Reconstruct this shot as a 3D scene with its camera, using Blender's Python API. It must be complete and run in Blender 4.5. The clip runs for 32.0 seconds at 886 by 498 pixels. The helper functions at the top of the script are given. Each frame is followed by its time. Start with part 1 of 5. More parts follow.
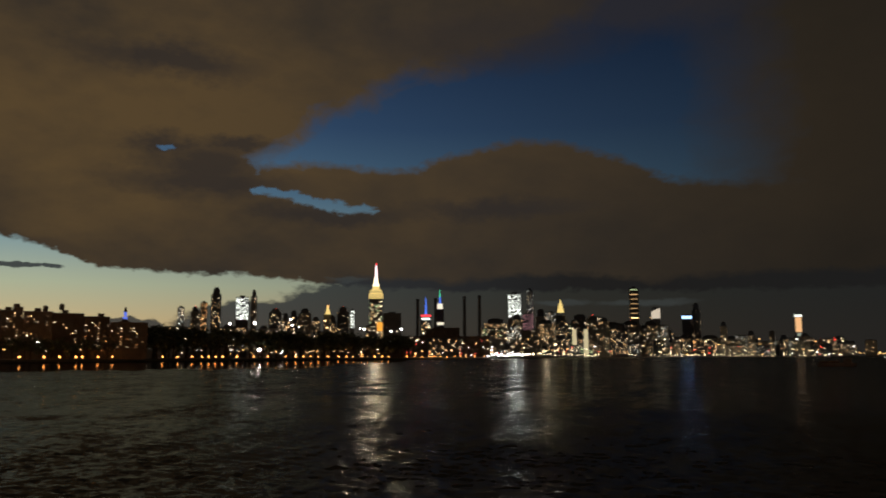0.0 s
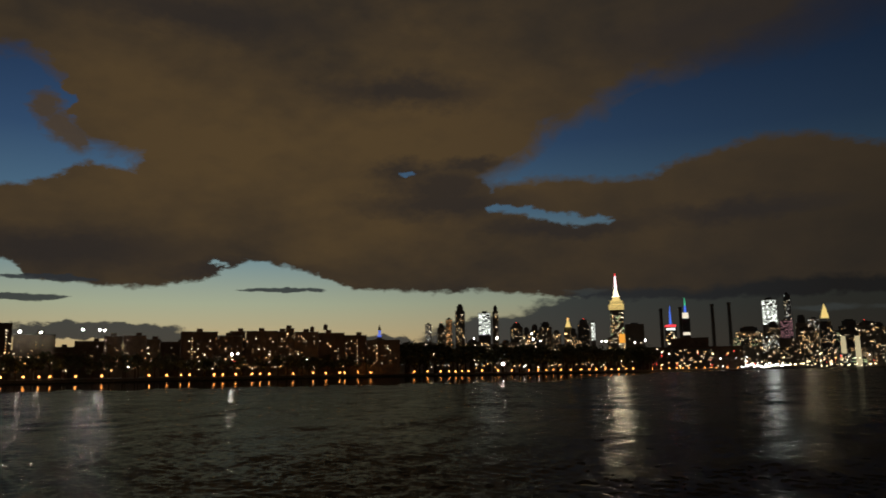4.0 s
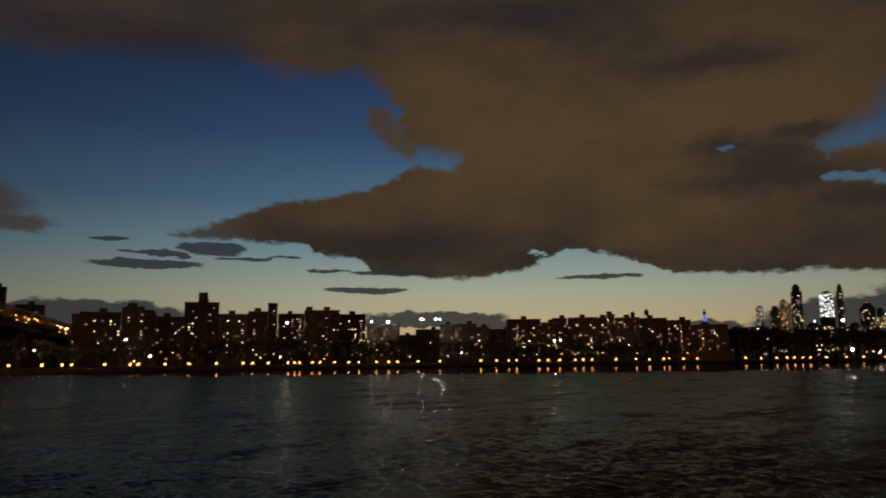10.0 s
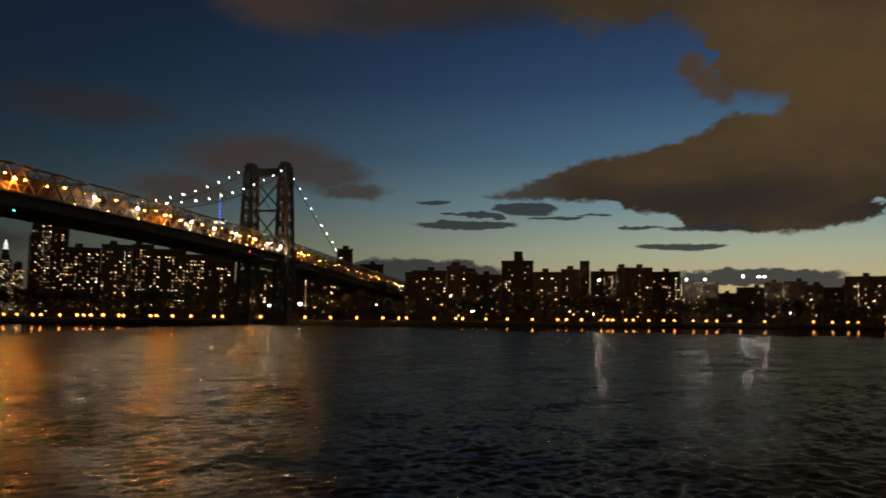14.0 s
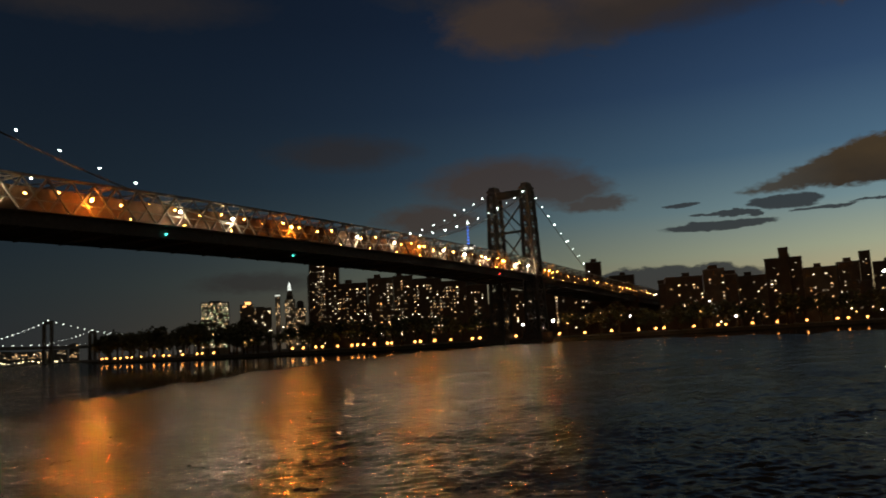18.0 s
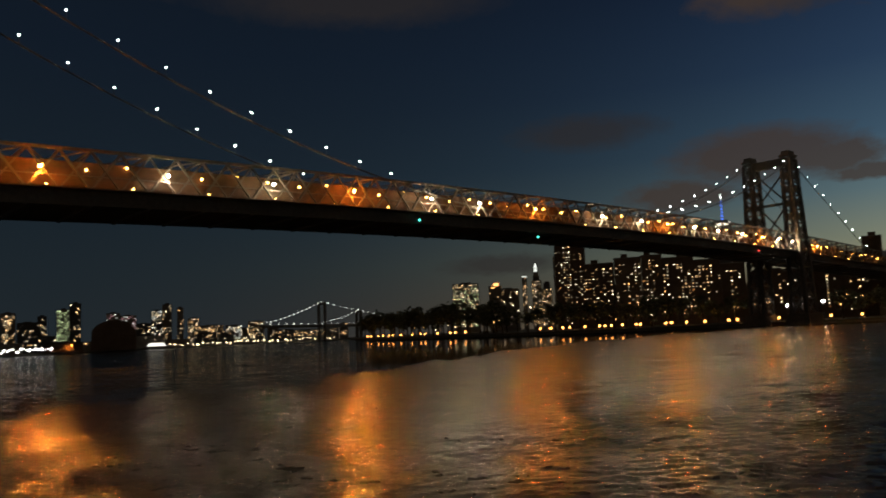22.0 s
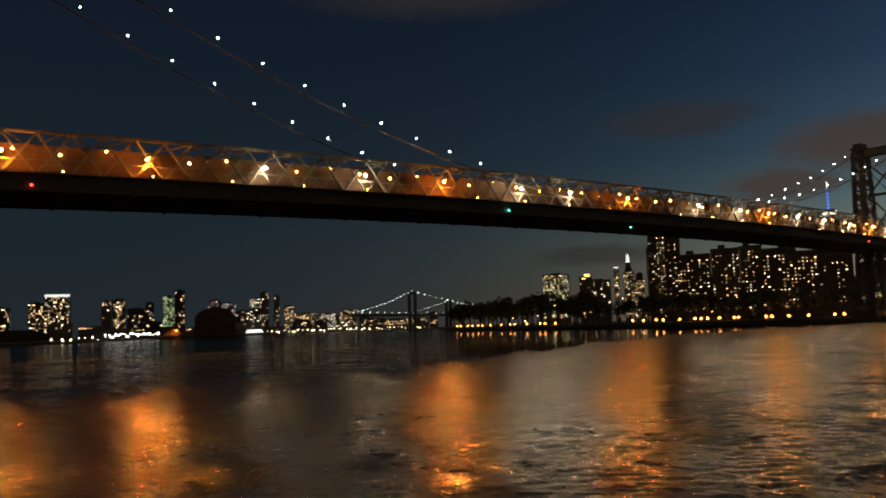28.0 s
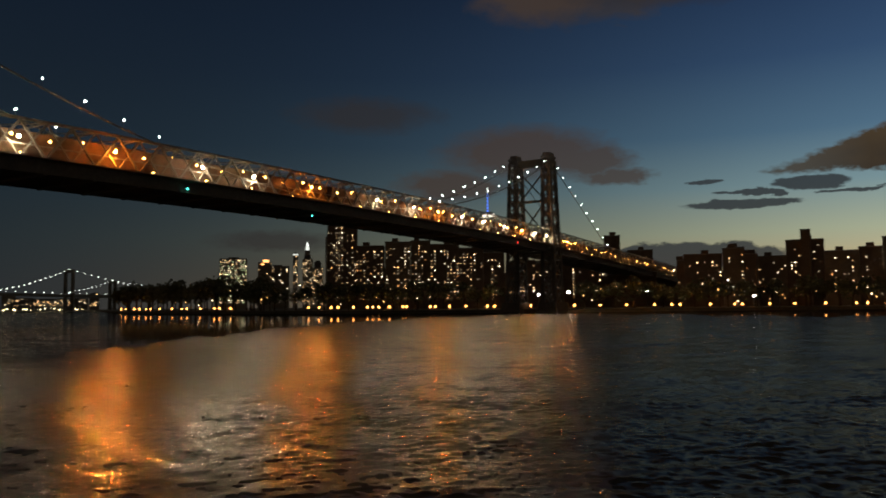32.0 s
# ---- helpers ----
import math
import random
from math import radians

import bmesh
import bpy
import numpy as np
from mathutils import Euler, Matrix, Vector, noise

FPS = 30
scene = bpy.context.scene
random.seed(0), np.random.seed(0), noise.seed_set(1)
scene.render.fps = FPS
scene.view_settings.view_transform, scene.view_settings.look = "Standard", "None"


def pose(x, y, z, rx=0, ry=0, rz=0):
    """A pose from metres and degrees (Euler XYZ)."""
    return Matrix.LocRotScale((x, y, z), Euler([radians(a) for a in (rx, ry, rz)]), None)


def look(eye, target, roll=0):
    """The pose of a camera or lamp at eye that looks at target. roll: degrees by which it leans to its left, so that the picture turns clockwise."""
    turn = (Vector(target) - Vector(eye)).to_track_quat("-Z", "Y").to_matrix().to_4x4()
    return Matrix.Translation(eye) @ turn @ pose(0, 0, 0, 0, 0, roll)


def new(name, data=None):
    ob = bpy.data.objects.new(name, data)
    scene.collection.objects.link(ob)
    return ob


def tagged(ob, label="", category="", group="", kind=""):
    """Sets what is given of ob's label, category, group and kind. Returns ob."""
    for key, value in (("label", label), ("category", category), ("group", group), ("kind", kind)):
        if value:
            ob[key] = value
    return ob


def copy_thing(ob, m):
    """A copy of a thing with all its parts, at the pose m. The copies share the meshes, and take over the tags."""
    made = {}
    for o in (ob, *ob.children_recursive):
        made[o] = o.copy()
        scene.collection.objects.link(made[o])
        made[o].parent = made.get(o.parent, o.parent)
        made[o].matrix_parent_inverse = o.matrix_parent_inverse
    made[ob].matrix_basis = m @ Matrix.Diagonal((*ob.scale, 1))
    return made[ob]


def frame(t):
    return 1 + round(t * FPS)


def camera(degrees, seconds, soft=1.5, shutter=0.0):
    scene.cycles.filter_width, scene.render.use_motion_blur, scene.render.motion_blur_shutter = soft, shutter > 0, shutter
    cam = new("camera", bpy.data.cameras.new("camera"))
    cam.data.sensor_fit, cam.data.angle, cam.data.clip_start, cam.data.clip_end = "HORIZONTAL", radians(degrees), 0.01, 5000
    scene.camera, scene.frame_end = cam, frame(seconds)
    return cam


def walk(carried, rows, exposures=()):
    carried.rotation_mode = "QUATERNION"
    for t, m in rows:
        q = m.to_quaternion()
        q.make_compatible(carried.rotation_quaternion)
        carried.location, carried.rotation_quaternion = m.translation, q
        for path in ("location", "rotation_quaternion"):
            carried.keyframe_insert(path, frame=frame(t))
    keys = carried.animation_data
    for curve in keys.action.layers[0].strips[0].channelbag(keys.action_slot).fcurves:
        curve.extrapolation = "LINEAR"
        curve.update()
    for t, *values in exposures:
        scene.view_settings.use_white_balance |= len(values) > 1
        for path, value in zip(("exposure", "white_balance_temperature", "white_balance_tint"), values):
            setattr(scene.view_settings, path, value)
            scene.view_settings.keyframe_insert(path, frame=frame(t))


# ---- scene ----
EYE = 5.0
cam = camera(59.59, 32.0, soft=1.8, shutter=0.5)
# seconds, yaw, pitch, roll: the camera turns where it stands
ROWS = [
    (0.0, 0.00, 7.89, 0.09),
    (0.5, 3.16, 8.06, 0.66),
    (1.0, 6.38, 8.45, 1.13),
    (1.5, 9.63, 8.98, 1.16),
    (2.0, 12.78, 9.31, 1.12),
    (2.5, 14.44, 9.35, 0.89),
    (4.5, 19.85, 8.87, 1.03),
    (5.0, 22.98, 9.10, 1.28),
    (5.5, 25.60, 9.22, 1.21),
    (6.0, 27.60, 9.14, 1.17),
    (6.5, 29.09, 8.91, 1.11),
    (7.0, 30.51, 8.74, 1.12),
    (7.5, 32.01, 8.64, 1.21),
    (8.0, 33.68, 8.71, 1.32),
    (8.5, 35.42, 8.83, 1.28),
    (9.0, 37.28, 8.88, 1.20),
    (9.5, 39.13, 8.71, 0.90),
    (10.0, 40.94, 8.23, 0.58),
    (10.5, 44.89, 7.85, 0.82),
    (11.0, 47.01, 7.33, 1.00),
    (11.5, 47.86, 6.75, 0.69),
    (12.0, 48.82, 6.24, 0.53),
    (12.5, 49.40, 5.85, 0.60),
    (13.0, 51.06, 4.99, 0.75),
    (13.5, 59.15, 4.91, -2.05),
    (14.0, 63.66, 5.11, -0.55),
    (14.5, 67.81, 5.26, 1.34),
    (15.0, 70.93, 5.80, 1.44),
    (15.5, 72.96, 6.05, 1.43),
    (17.5, 79.42, 6.68, 3.33),
    (18.0, 82.24, 6.70, 3.16),
    (18.5, 84.57, 6.13, 2.99),
    (19.0, 86.16, 5.69, 3.12),
    (19.5, 87.74, 5.51, 3.19),
    (20.0, 89.55, 5.51, 3.13),
    (20.5, 91.22, 5.57, 3.01),
    (21.0, 93.64, 6.03, 2.68),
    (21.5, 97.64, 6.26, 2.64),
    (22.0, 100.30, 6.19, 2.62),
    (22.5, 103.59, 6.17, 2.52),
    (23.0, 106.59, 6.64, 2.29),
    (23.5, 109.65, 6.56, 2.41),
    (24.0, 112.92, 6.51, 2.14),
    (24.5, 114.63, 6.39, 2.26),
    (26.5, 112.77, 5.41, 2.70),
    (27.0, 111.17, 5.52, 2.51),
    (27.5, 109.17, 5.63, 2.16),
    (28.0, 106.88, 5.72, 1.83),
    (28.5, 104.46, 5.76, 1.64),
    (29.0, 101.47, 5.47, 0.66),
    (29.5, 97.58, 5.26, -0.35),
    (30.0, 94.32, 4.98, -0.25),
    (30.5, 91.68, 4.40, 0.15),
    (31.0, 88.59, 4.04, 0.14),
    (31.5, 85.72, 4.14, 0.28),
    (32.0, 83.34, 4.23, 0.51),
]
walk(cam, [(t, pose(0, 0, EYE, 90 + pitch, roll, yaw)) for t, yaw, pitch, roll in ROWS],
     [(0.0, 0.2), (2.0, 0.1), (6.0, 0.0), (12.0, -0.05), (15.0, 0.1), (20.0, 0.1), (24.0, 0.22), (27.0, 0.28), (30.0, 0.3), (32.0, 0.3)])


# ---- dusk sky with city-lit clouds ----
def lin(r, g, b, a=1.0):
    f = lambda c: c / 12.92 if c <= 0.04045 else ((c + 0.055) / 1.055) ** 2.4
    return (f(r / 255), f(g / 255), f(b / 255), a)


world = bpy.data.worlds.new("dusk_sky")
scene.world = world
world.use_nodes = True
WN, WL = world.node_tree.nodes, world.node_tree.links
WN.clear()


def wmath(op, a, b=None, c=None, clamp=False):
    n = WN.new("ShaderNodeMath")
    n.operation, n.use_clamp = op, clamp
    for i, v in enumerate((a, b, c)):
        if v is None:
            continue
        if isinstance(v, (int, float)):
            n.inputs[i].default_value = v
        else:
            WL.new(v, n.inputs[i])
    return n.outputs[0]


def wvec(op, a, b=None, c=None):
    n = WN.new("ShaderNodeVectorMath")
    n.operation = op
    for i, v in enumerate((a, b, c)):
        if v is None:
            continue
        if isinstance(v, tuple):
            n.inputs[i].default_value = v
        else:
            WL.new(v, n.inputs[i])
    return n.outputs["Value"] if op == "LENGTH" else n.outputs[0]


def wnoise(vec, scale, detail, rough=0.55, distort=0.0):
    n = WN.new("ShaderNodeTexNoise")
    n.inputs["Scale"].default_value, n.inputs["Detail"].default_value = scale, detail
    n.inputs["Roughness"].default_value, n.inputs["Distortion"].default_value = rough, distort
    WL.new(vec, n.inputs["Vector"])
    return n


def wramp(fac, stops):
    n = WN.new("ShaderNodeValToRGB")
    e = n.color_ramp.elements
    while len(e) < len(stops):
        e.new(0.5)
    for i, (p, c) in enumerate(stops):
        e[i].position, e[i].color = p, c
    WL.new(fac, n.inputs[0])
    return n.outputs[0]


def wmix(fac, a, b):
    n = WN.new("ShaderNodeMix")
    n.data_type = "RGBA"
    for sock, v in ((n.inputs[0], fac), (n.inputs[6], a), (n.inputs[7], b)):
        if isinstance(v, (tuple, float, int)):
            sock.default_value = v
        else:
            WL.new(v, sock)
    return n.outputs[2]


coords = WN.new("ShaderNodeTexCoord").outputs["Generated"]
sep = WN.new("ShaderNodeSeparateXYZ")
WL.new(coords, sep.inputs[0])
AZ = wmath("MULTIPLY", wmath("ARCTAN2", wmath("MULTIPLY", sep.outputs[0], -1.0), sep.outputs[1]), 57.29578)
EL = wmath("MULTIPLY", wmath("ARCSINE", sep.outputs[2]), 57.29578)
comb = WN.new("ShaderNodeCombineXYZ")
WL.new(AZ, comb.inputs[0])
WL.new(EL, comb.inputs[1])
DIRECTION = comb.outputs[0]
STRETCHED = wvec("MULTIPLY", DIRECTION, (0.55, 1.0, 1.0))
big = wnoise(STRETCHED, 0.16, 3.0)
fine = wnoise(STRETCHED, 0.6, 8.0, 0.62)
tiny = wnoise(STRETCHED, 2.4, 4.0, 0.55)
WARPED = wvec("ADD", wvec("ADD", DIRECTION, wvec("MULTIPLY", wvec("SUBTRACT", tiny.outputs["Color"], (0.5, 0.5, 0.5)), (1.2, 0.9, 0.0))), wvec("ADD", wvec("MULTIPLY", wvec("SUBTRACT", big.outputs["Color"], (0.5, 0.5, 0.5)), (4.0, 1.6, 0.0)),
                                 wvec("MULTIPLY", wvec("SUBTRACT", fine.outputs["Color"], (0.5, 0.5, 0.5)), (2.8, 1.7, 0.0))))
SMALL = wvec("ADD", DIRECTION, wvec("ADD", wvec("MULTIPLY", wvec("SUBTRACT", tiny.outputs["Color"], (0.5, 0.5, 0.5)), (1.3, 0.9, 0.0)), wvec("MULTIPLY", wvec("SUBTRACT", fine.outputs["Color"], (0.5, 0.5, 0.5)), (1.4, 0.8, 0.0))))
LIGHT_WARP = wvec("ADD", DIRECTION, wvec("MULTIPLY", wvec("SUBTRACT", wnoise(STRETCHED, 1.1, 8.0, 0.65).outputs["Color"], (0.5, 0.5, 0.5)), (4.6, 1.3, 0.0)))


def cloud_bank(blobs, where, blend=0.25):
    """The nearest of some soft ellipses (azimuth, elevation, half width, half height), as a distance that is 1 on their rim."""
    d = None
    for az, el, ra, re in blobs:
        one = wvec("LENGTH", wvec("MULTIPLY_ADD", where, (1 / ra, 1 / re, 0.0), (-az / ra, -el / re, 0.0)))
        d = one if d is None else wmath("SMOOTH_MIN", d, one, blend)
    return d


def cover(d, edge, soft):
    return wmath("MULTIPLY_ADD", d, -1.0 / soft, edge / soft, clamp=True)


# clear sky: the afterglow round its middle and the dark rest
el_n = wmath("MULTIPLY_ADD", EL, 1 / 45.0, 0.05, clamp=True)
glow = wramp(el_n, [(0.0, lin(200, 152, 98)), (0.09, lin(190, 164, 118)), (0.16, lin(160, 166, 140)), (0.23, lin(116, 141, 146)),
                    (0.31, lin(76, 105, 127)), (0.42, lin(49, 73, 103)), (0.56, lin(29, 47, 76)), (1.0, lin(13, 21, 36))])
dark = wramp(el_n, [(0.0, lin(30, 37, 41)), (0.25, lin(23, 32, 39)), (0.5, lin(16, 25, 36)), (1.0, lin(10, 14, 22))])
off = wmath("ABSOLUTE", wmath("SUBTRACT", AZ, 38.0))
reach = wmath("MULTIPLY_ADD", wmath("GREATER_THAN", AZ, 38.0), -10.0, 47.0)
near_glow = wmath("POWER", 2.71828, wmath("MULTIPLY", wmath("POWER", wmath("DIVIDE", off, reach), 2.0), -1.0))
sky = wmix(near_glow, dark, glow)

# brown clouds lit from below by the city: one bank with a ragged lower edge and openings in it
def parts_of(v):
    n = WN.new("ShaderNodeSeparateXYZ")
    WL.new(v, n.inputs[0])
    return n.outputs[0], n.outputs[1]


def edge_line(points, az):
    """The elevation of a cloud's edge along the azimuth."""
    n = WN.new("ShaderNodeFloatCurve")
    c = n.mapping.curves[0]
    pts = sorted(((p + 45) / 145, e / 40) for p, e in points)
    c.points[0].location, c.points[1].location = pts[0], pts[-1]
    for p in pts[1:-1]:
        c.points.new(*p)
    for p in c.points:
        p.handle_type = "VECTOR"
    n.mapping.update()
    WL.new(wmath("MULTIPLY_ADD", az, 1 / 145, 45 / 145), n.inputs["Value"])
    return wmath("MULTIPLY", n.outputs[0], 40.0)


def above(el, line, soft):
    return wmath("MULTIPLY_ADD", wmath("SUBTRACT", el, line), 1 / soft, 0.5, clamp=True)


def opening(low, high, near, far, soft_low, soft_high):
    (az_a, el_a), (az_b, el_b) = near, far
    return wmath("MULTIPLY", above(el_a, edge_line(low, az_a), soft_low), wmath("SUBTRACT", 1.0, above(el_b, edge_line(high, az_b), soft_high)))


wisp = wnoise(STRETCHED, 0.45, 9.0, 0.6, 0.4)
WISPY = wvec("ADD", DIRECTION, wvec("MULTIPLY", wvec("SUBTRACT", wisp.outputs["Color"], (0.5, 0.5, 0.5)), (5.0, 4.5, 0.0)))
crisp, wispy = parts_of(SMALL), parts_of(WISPY)
brown = above(crisp[1], edge_line([(-45, 4.2), (-20, 4.6), (0, 4.9), (8, 5.2), (11.5, 5.5), (14, 5.8), (18, 5.75), (24.6, 6.05), (25.8, 6.6), (27, 7.2), (30, 7.7), (32, 7.9), (33.5, 7.4),
                                   (35, 6.6), (39, 6.0), (43.6, 6.2), (46.3, 6.5), (47, 7.5), (50, 7.7), (51, 8.6), (57, 8.8), (61, 8.95), (62, 9.3), (100, 12)], crisp[0]), 0.3)
west = opening([(-45, 38), (38, 17), (39.3, 14.2), (41, 14.1), (43, 14.35), (44.8, 13.1), (49, 12.0), (53, 11.5), (57, 10.0), (60.5, 9.0), (62, 8.0), (66, 0), (100, 0)],
               [(-45, 2), (37.5, 12.0), (39.3, 14.4), (41, 15.3), (43, 15.2), (43.9, 16.8), (44.3, 20.0), (46.6, 21.1), (50, 21), (53.2, 20.8), (57, 22), (61, 22.6), (66, 21.5), (70, 20), (77, 20.6), (80, 23), (86, 25), (100, 28)],
               crisp, wispy, 0.4, 1.3)
north = opening([(100, 38), (16, 16), (14, 13.2), (13.2, 13.8), (9.3, 13.95), (5, 13.7), (2.2, 13.6), (0, 14.6), (-5.5, 15.65), (-9, 15.6), (-12.5, 14.4), (-17, 12.4), (-22, 11.8), (-45, 11)],
                [(100, 2), (16, 12.5), (14, 13.6), (12.2, 15.0), (10.5, 16.2), (9.1, 17.5), (4.8, 19.3), (2.2, 20.5), (-2, 21.5), (-7.7, 23), (-12, 25), (-16, 29), (-45, 34)], crisp, wispy, 0.7, 2.2)
north = wmath("MULTIPLY", north, wmath("MULTIPLY_ADD", wispy[0], 1 / 8.0, 25.5 / 8.0, clamp=True))
slit = opening([(100, 38), (15, 13), (14.1, 11.6), (11, 11.2), (9.8, 10.9), (7.8, 10.45), (4.8, 10.6), (3, 12), (-45, 38)],
               [(100, 2), (15, 11), (14.1, 12.1), (11.1, 11.95), (9.4, 11.6), (4.8, 10.8), (4.0, 10.2), (3, 9), (-45, 2)], crisp, crisp, 0.3, 0.25)
for gap in (west, north, slit):
    brown = wmath("MULTIPLY", brown, wmath("SUBTRACT", 1.0, gap))
brown = wmath("MAXIMUM", brown, wmath("MULTIPLY", cover(cloud_bank([(45.6, 17.7, 1.2, 1.0), (44.6, 16.6, 1.3, 1.1), (43.6, 16.0, 1.2, 1.1)], SMALL), 1.2, 0.6), 0.9))
pin_d = cloud_bank([(20.0, 14.6, 0.7, 0.22), (34.0, 7.75, 0.7, 0.2), (30.6, 7.6, 2.0, 0.4)], SMALL)
brown = wmath("MULTIPLY", brown, wmath("SUBTRACT", 1.0, cover(pin_d, 1.1, 0.5)))
# towards the bridge the high cloud thins out
brown = wmath("MULTIPLY", brown, wmath("MULTIPLY_ADD", wmath("MULTIPLY_ADD", AZ, 1 / 22.0, -54 / 22.0, clamp=True), -0.6, 1.0))
rise = wmath("SUBTRACT", 1.0, wmath("ABSOLUTE", wmath("MULTIPLY_ADD", EL, 1 / 14.0, -16.0 / 14.0)))
lit = wmath("ADD", rise, wmath("MULTIPLY_ADD", big.outputs["Fac"], 1.5, wmath("MULTIPLY_ADD", fine.outputs["Fac"], 0.7, -1.05)), clamp=True)
side = wmath("POWER", 2.71828, wmath("MULTIPLY", wmath("POWER", wmath("DIVIDE", wmath("SUBTRACT", AZ, 29.0), 36.0), 2.0), -1.0))
unlit = wmix(wmath("MULTIPLY_ADD", AZ, -1 / 28.0, 0.0, clamp=True), lin(43, 39, 35), lin(33, 29, 24))
brown_colour = wmix(wmath("MULTIPLY", lit, side), unlit, lin(79, 63, 41))
shade_d = cloud_bank([(17.5, 13.6, 4.5, 1.9), (20, 15, 2.4, 0.9), (17, 12.4, 7, 1.2), (15.5, 15.2, 3.2, 0.7), (8, 10.3, 6, 0.7), (44, 8.4, 9, 1.6), (33, 7.2, 6, 0.8), (20, 20.5, 6, 1.2), (-4, 10.8, 7, 0.8), (36, 25, 10, 1.6)], WARPED, 0.3)
brown_colour = wmix(wmath("MULTIPLY", cover(shade_d, 1.25, 0.9), 0.8), brown_colour, lin(42, 38, 36))
sky = wmix(brown, sky, brown_colour)
thin_d = cloud_bank([(77, 11.2, 6.2, 1.9), (72.5, 10.4, 3.4, 1.2), (70.5, 9.2, 2.6, 0.6), (82.5, 8.8, 4, 1.2), (76, 22.5, 5, 2.2), (66, 24, 6, 2.6)], LIGHT_WARP)
sky = wmix(wmath("MULTIPLY", cover(thin_d, 1.2, 0.6), 0.8), sky, lin(60, 49, 42))
faint_d = cloud_bank([(106, 24, 10, 1.6), (89, 14, 5, 1.2), (95.5, 4.8, 4.5, 0.7), (120, 26, 9, 2), (-4, 23, 9, 2.2), (-15, 25, 8, 2.4), (64, 22.2, 9, 1.4)], LIGHT_WARP)
sky = wmix(wmath("MULTIPLY", cover(faint_d, 1.3, 0.8), 0.65), sky, lin(42, 38, 37))
# small dark clouds low over the skyline
THIN_WARP = wvec("ADD", DIRECTION, wvec("MULTIPLY", wvec("SUBTRACT", wnoise(wvec("MULTIPLY", DIRECTION, (0.35, 1.0, 1.0)), 1.6, 8.0, 0.65).outputs["Color"], (0.5, 0.5, 0.5)), (3.0, 0.75, 0.0)))
low_a = cloud_bank([(62.0, 6.9, 4.0, 0.33), (57.6, 8.05, 2.5, 0.5), (55.4, 7.4, 2.2, 0.14), (64.4, 8.55, 1.3, 0.16), (62.6, 7.75, 1.4, 0.12), (46.5, 5.2, 3.1, 0.24), (49.5, 6.6, 1.6, 0.14), (29.4, 5.95, 3.1, 0.16), (45.0, 6.5, 3.0, 0.2), (52.5, 7.55, 1.2, 0.08)], THIN_WARP, 0.05)
low_d = wmath("MINIMUM", low_a, cloud_bank([(42, 3.0, 6, 0.6), (36, 2.4, 5, 0.5), (66, 3.4, 7, 1.0)], LIGHT_WARP, 0.1))
low_e = cloud_bank([(22, 2.0, 3, 0.6), (13, 2.4, 6, 1.6), (4, 3.3, 8.5, 2.5), (-8, 3.0, 12, 3.0), (-24, 2.4, 18, 3.4), (60.5, 7.6, 1.5, 0.2)], LIGHT_WARP, 0.1)
low_colour = wmix(wmath("MULTIPLY_ADD", AZ, -1 / 24.0, 0.6, clamp=True), lin(44, 47, 50), lin(26, 26, 26))
sky = wmix(wmath("MULTIPLY", cover(wmath("MINIMUM", low_d, low_e), 1.05, 0.16), 0.92), sky, low_colour)
slit_d = cloud_bank([(7, 5.6, 1.6, 0.2), (-8.6, 3.85, 2.4, 0.26), (-14.8, 3.8, 3.8, 0.26)], THIN_WARP)
sky = wmix(wmath("MULTIPLY", cover(slit_d, 1.1, 0.6), 0.6), sky, lin(56, 60, 59))
# unseen city-lit cloud, added overhead and behind to lift the dark building fronts
over = wmath("MAXIMUM", wmath("MULTIPLY_ADD", EL, 1 / 14.0, -30 / 14.0, clamp=True), wmath("MULTIPLY_ADD", wmath("ABSOLUTE", wmath("SUBTRACT", AZ, 55.0)), 1 / 20.0, -105 / 20.0, clamp=True))
sky = wmix(wmath("MULTIPLY", over, 0.9), sky, wmix(big.outputs["Fac"], lin(40, 35, 31), lin(78, 63, 45)))
sky_light = WN.new("ShaderNodeBackground")
WL.new(sky, sky_light.inputs[0])
sky_light.inputs[1].default_value = 1.0
WL.new(sky_light.outputs[0], WN.new("ShaderNodeOutputWorld").inputs[0])


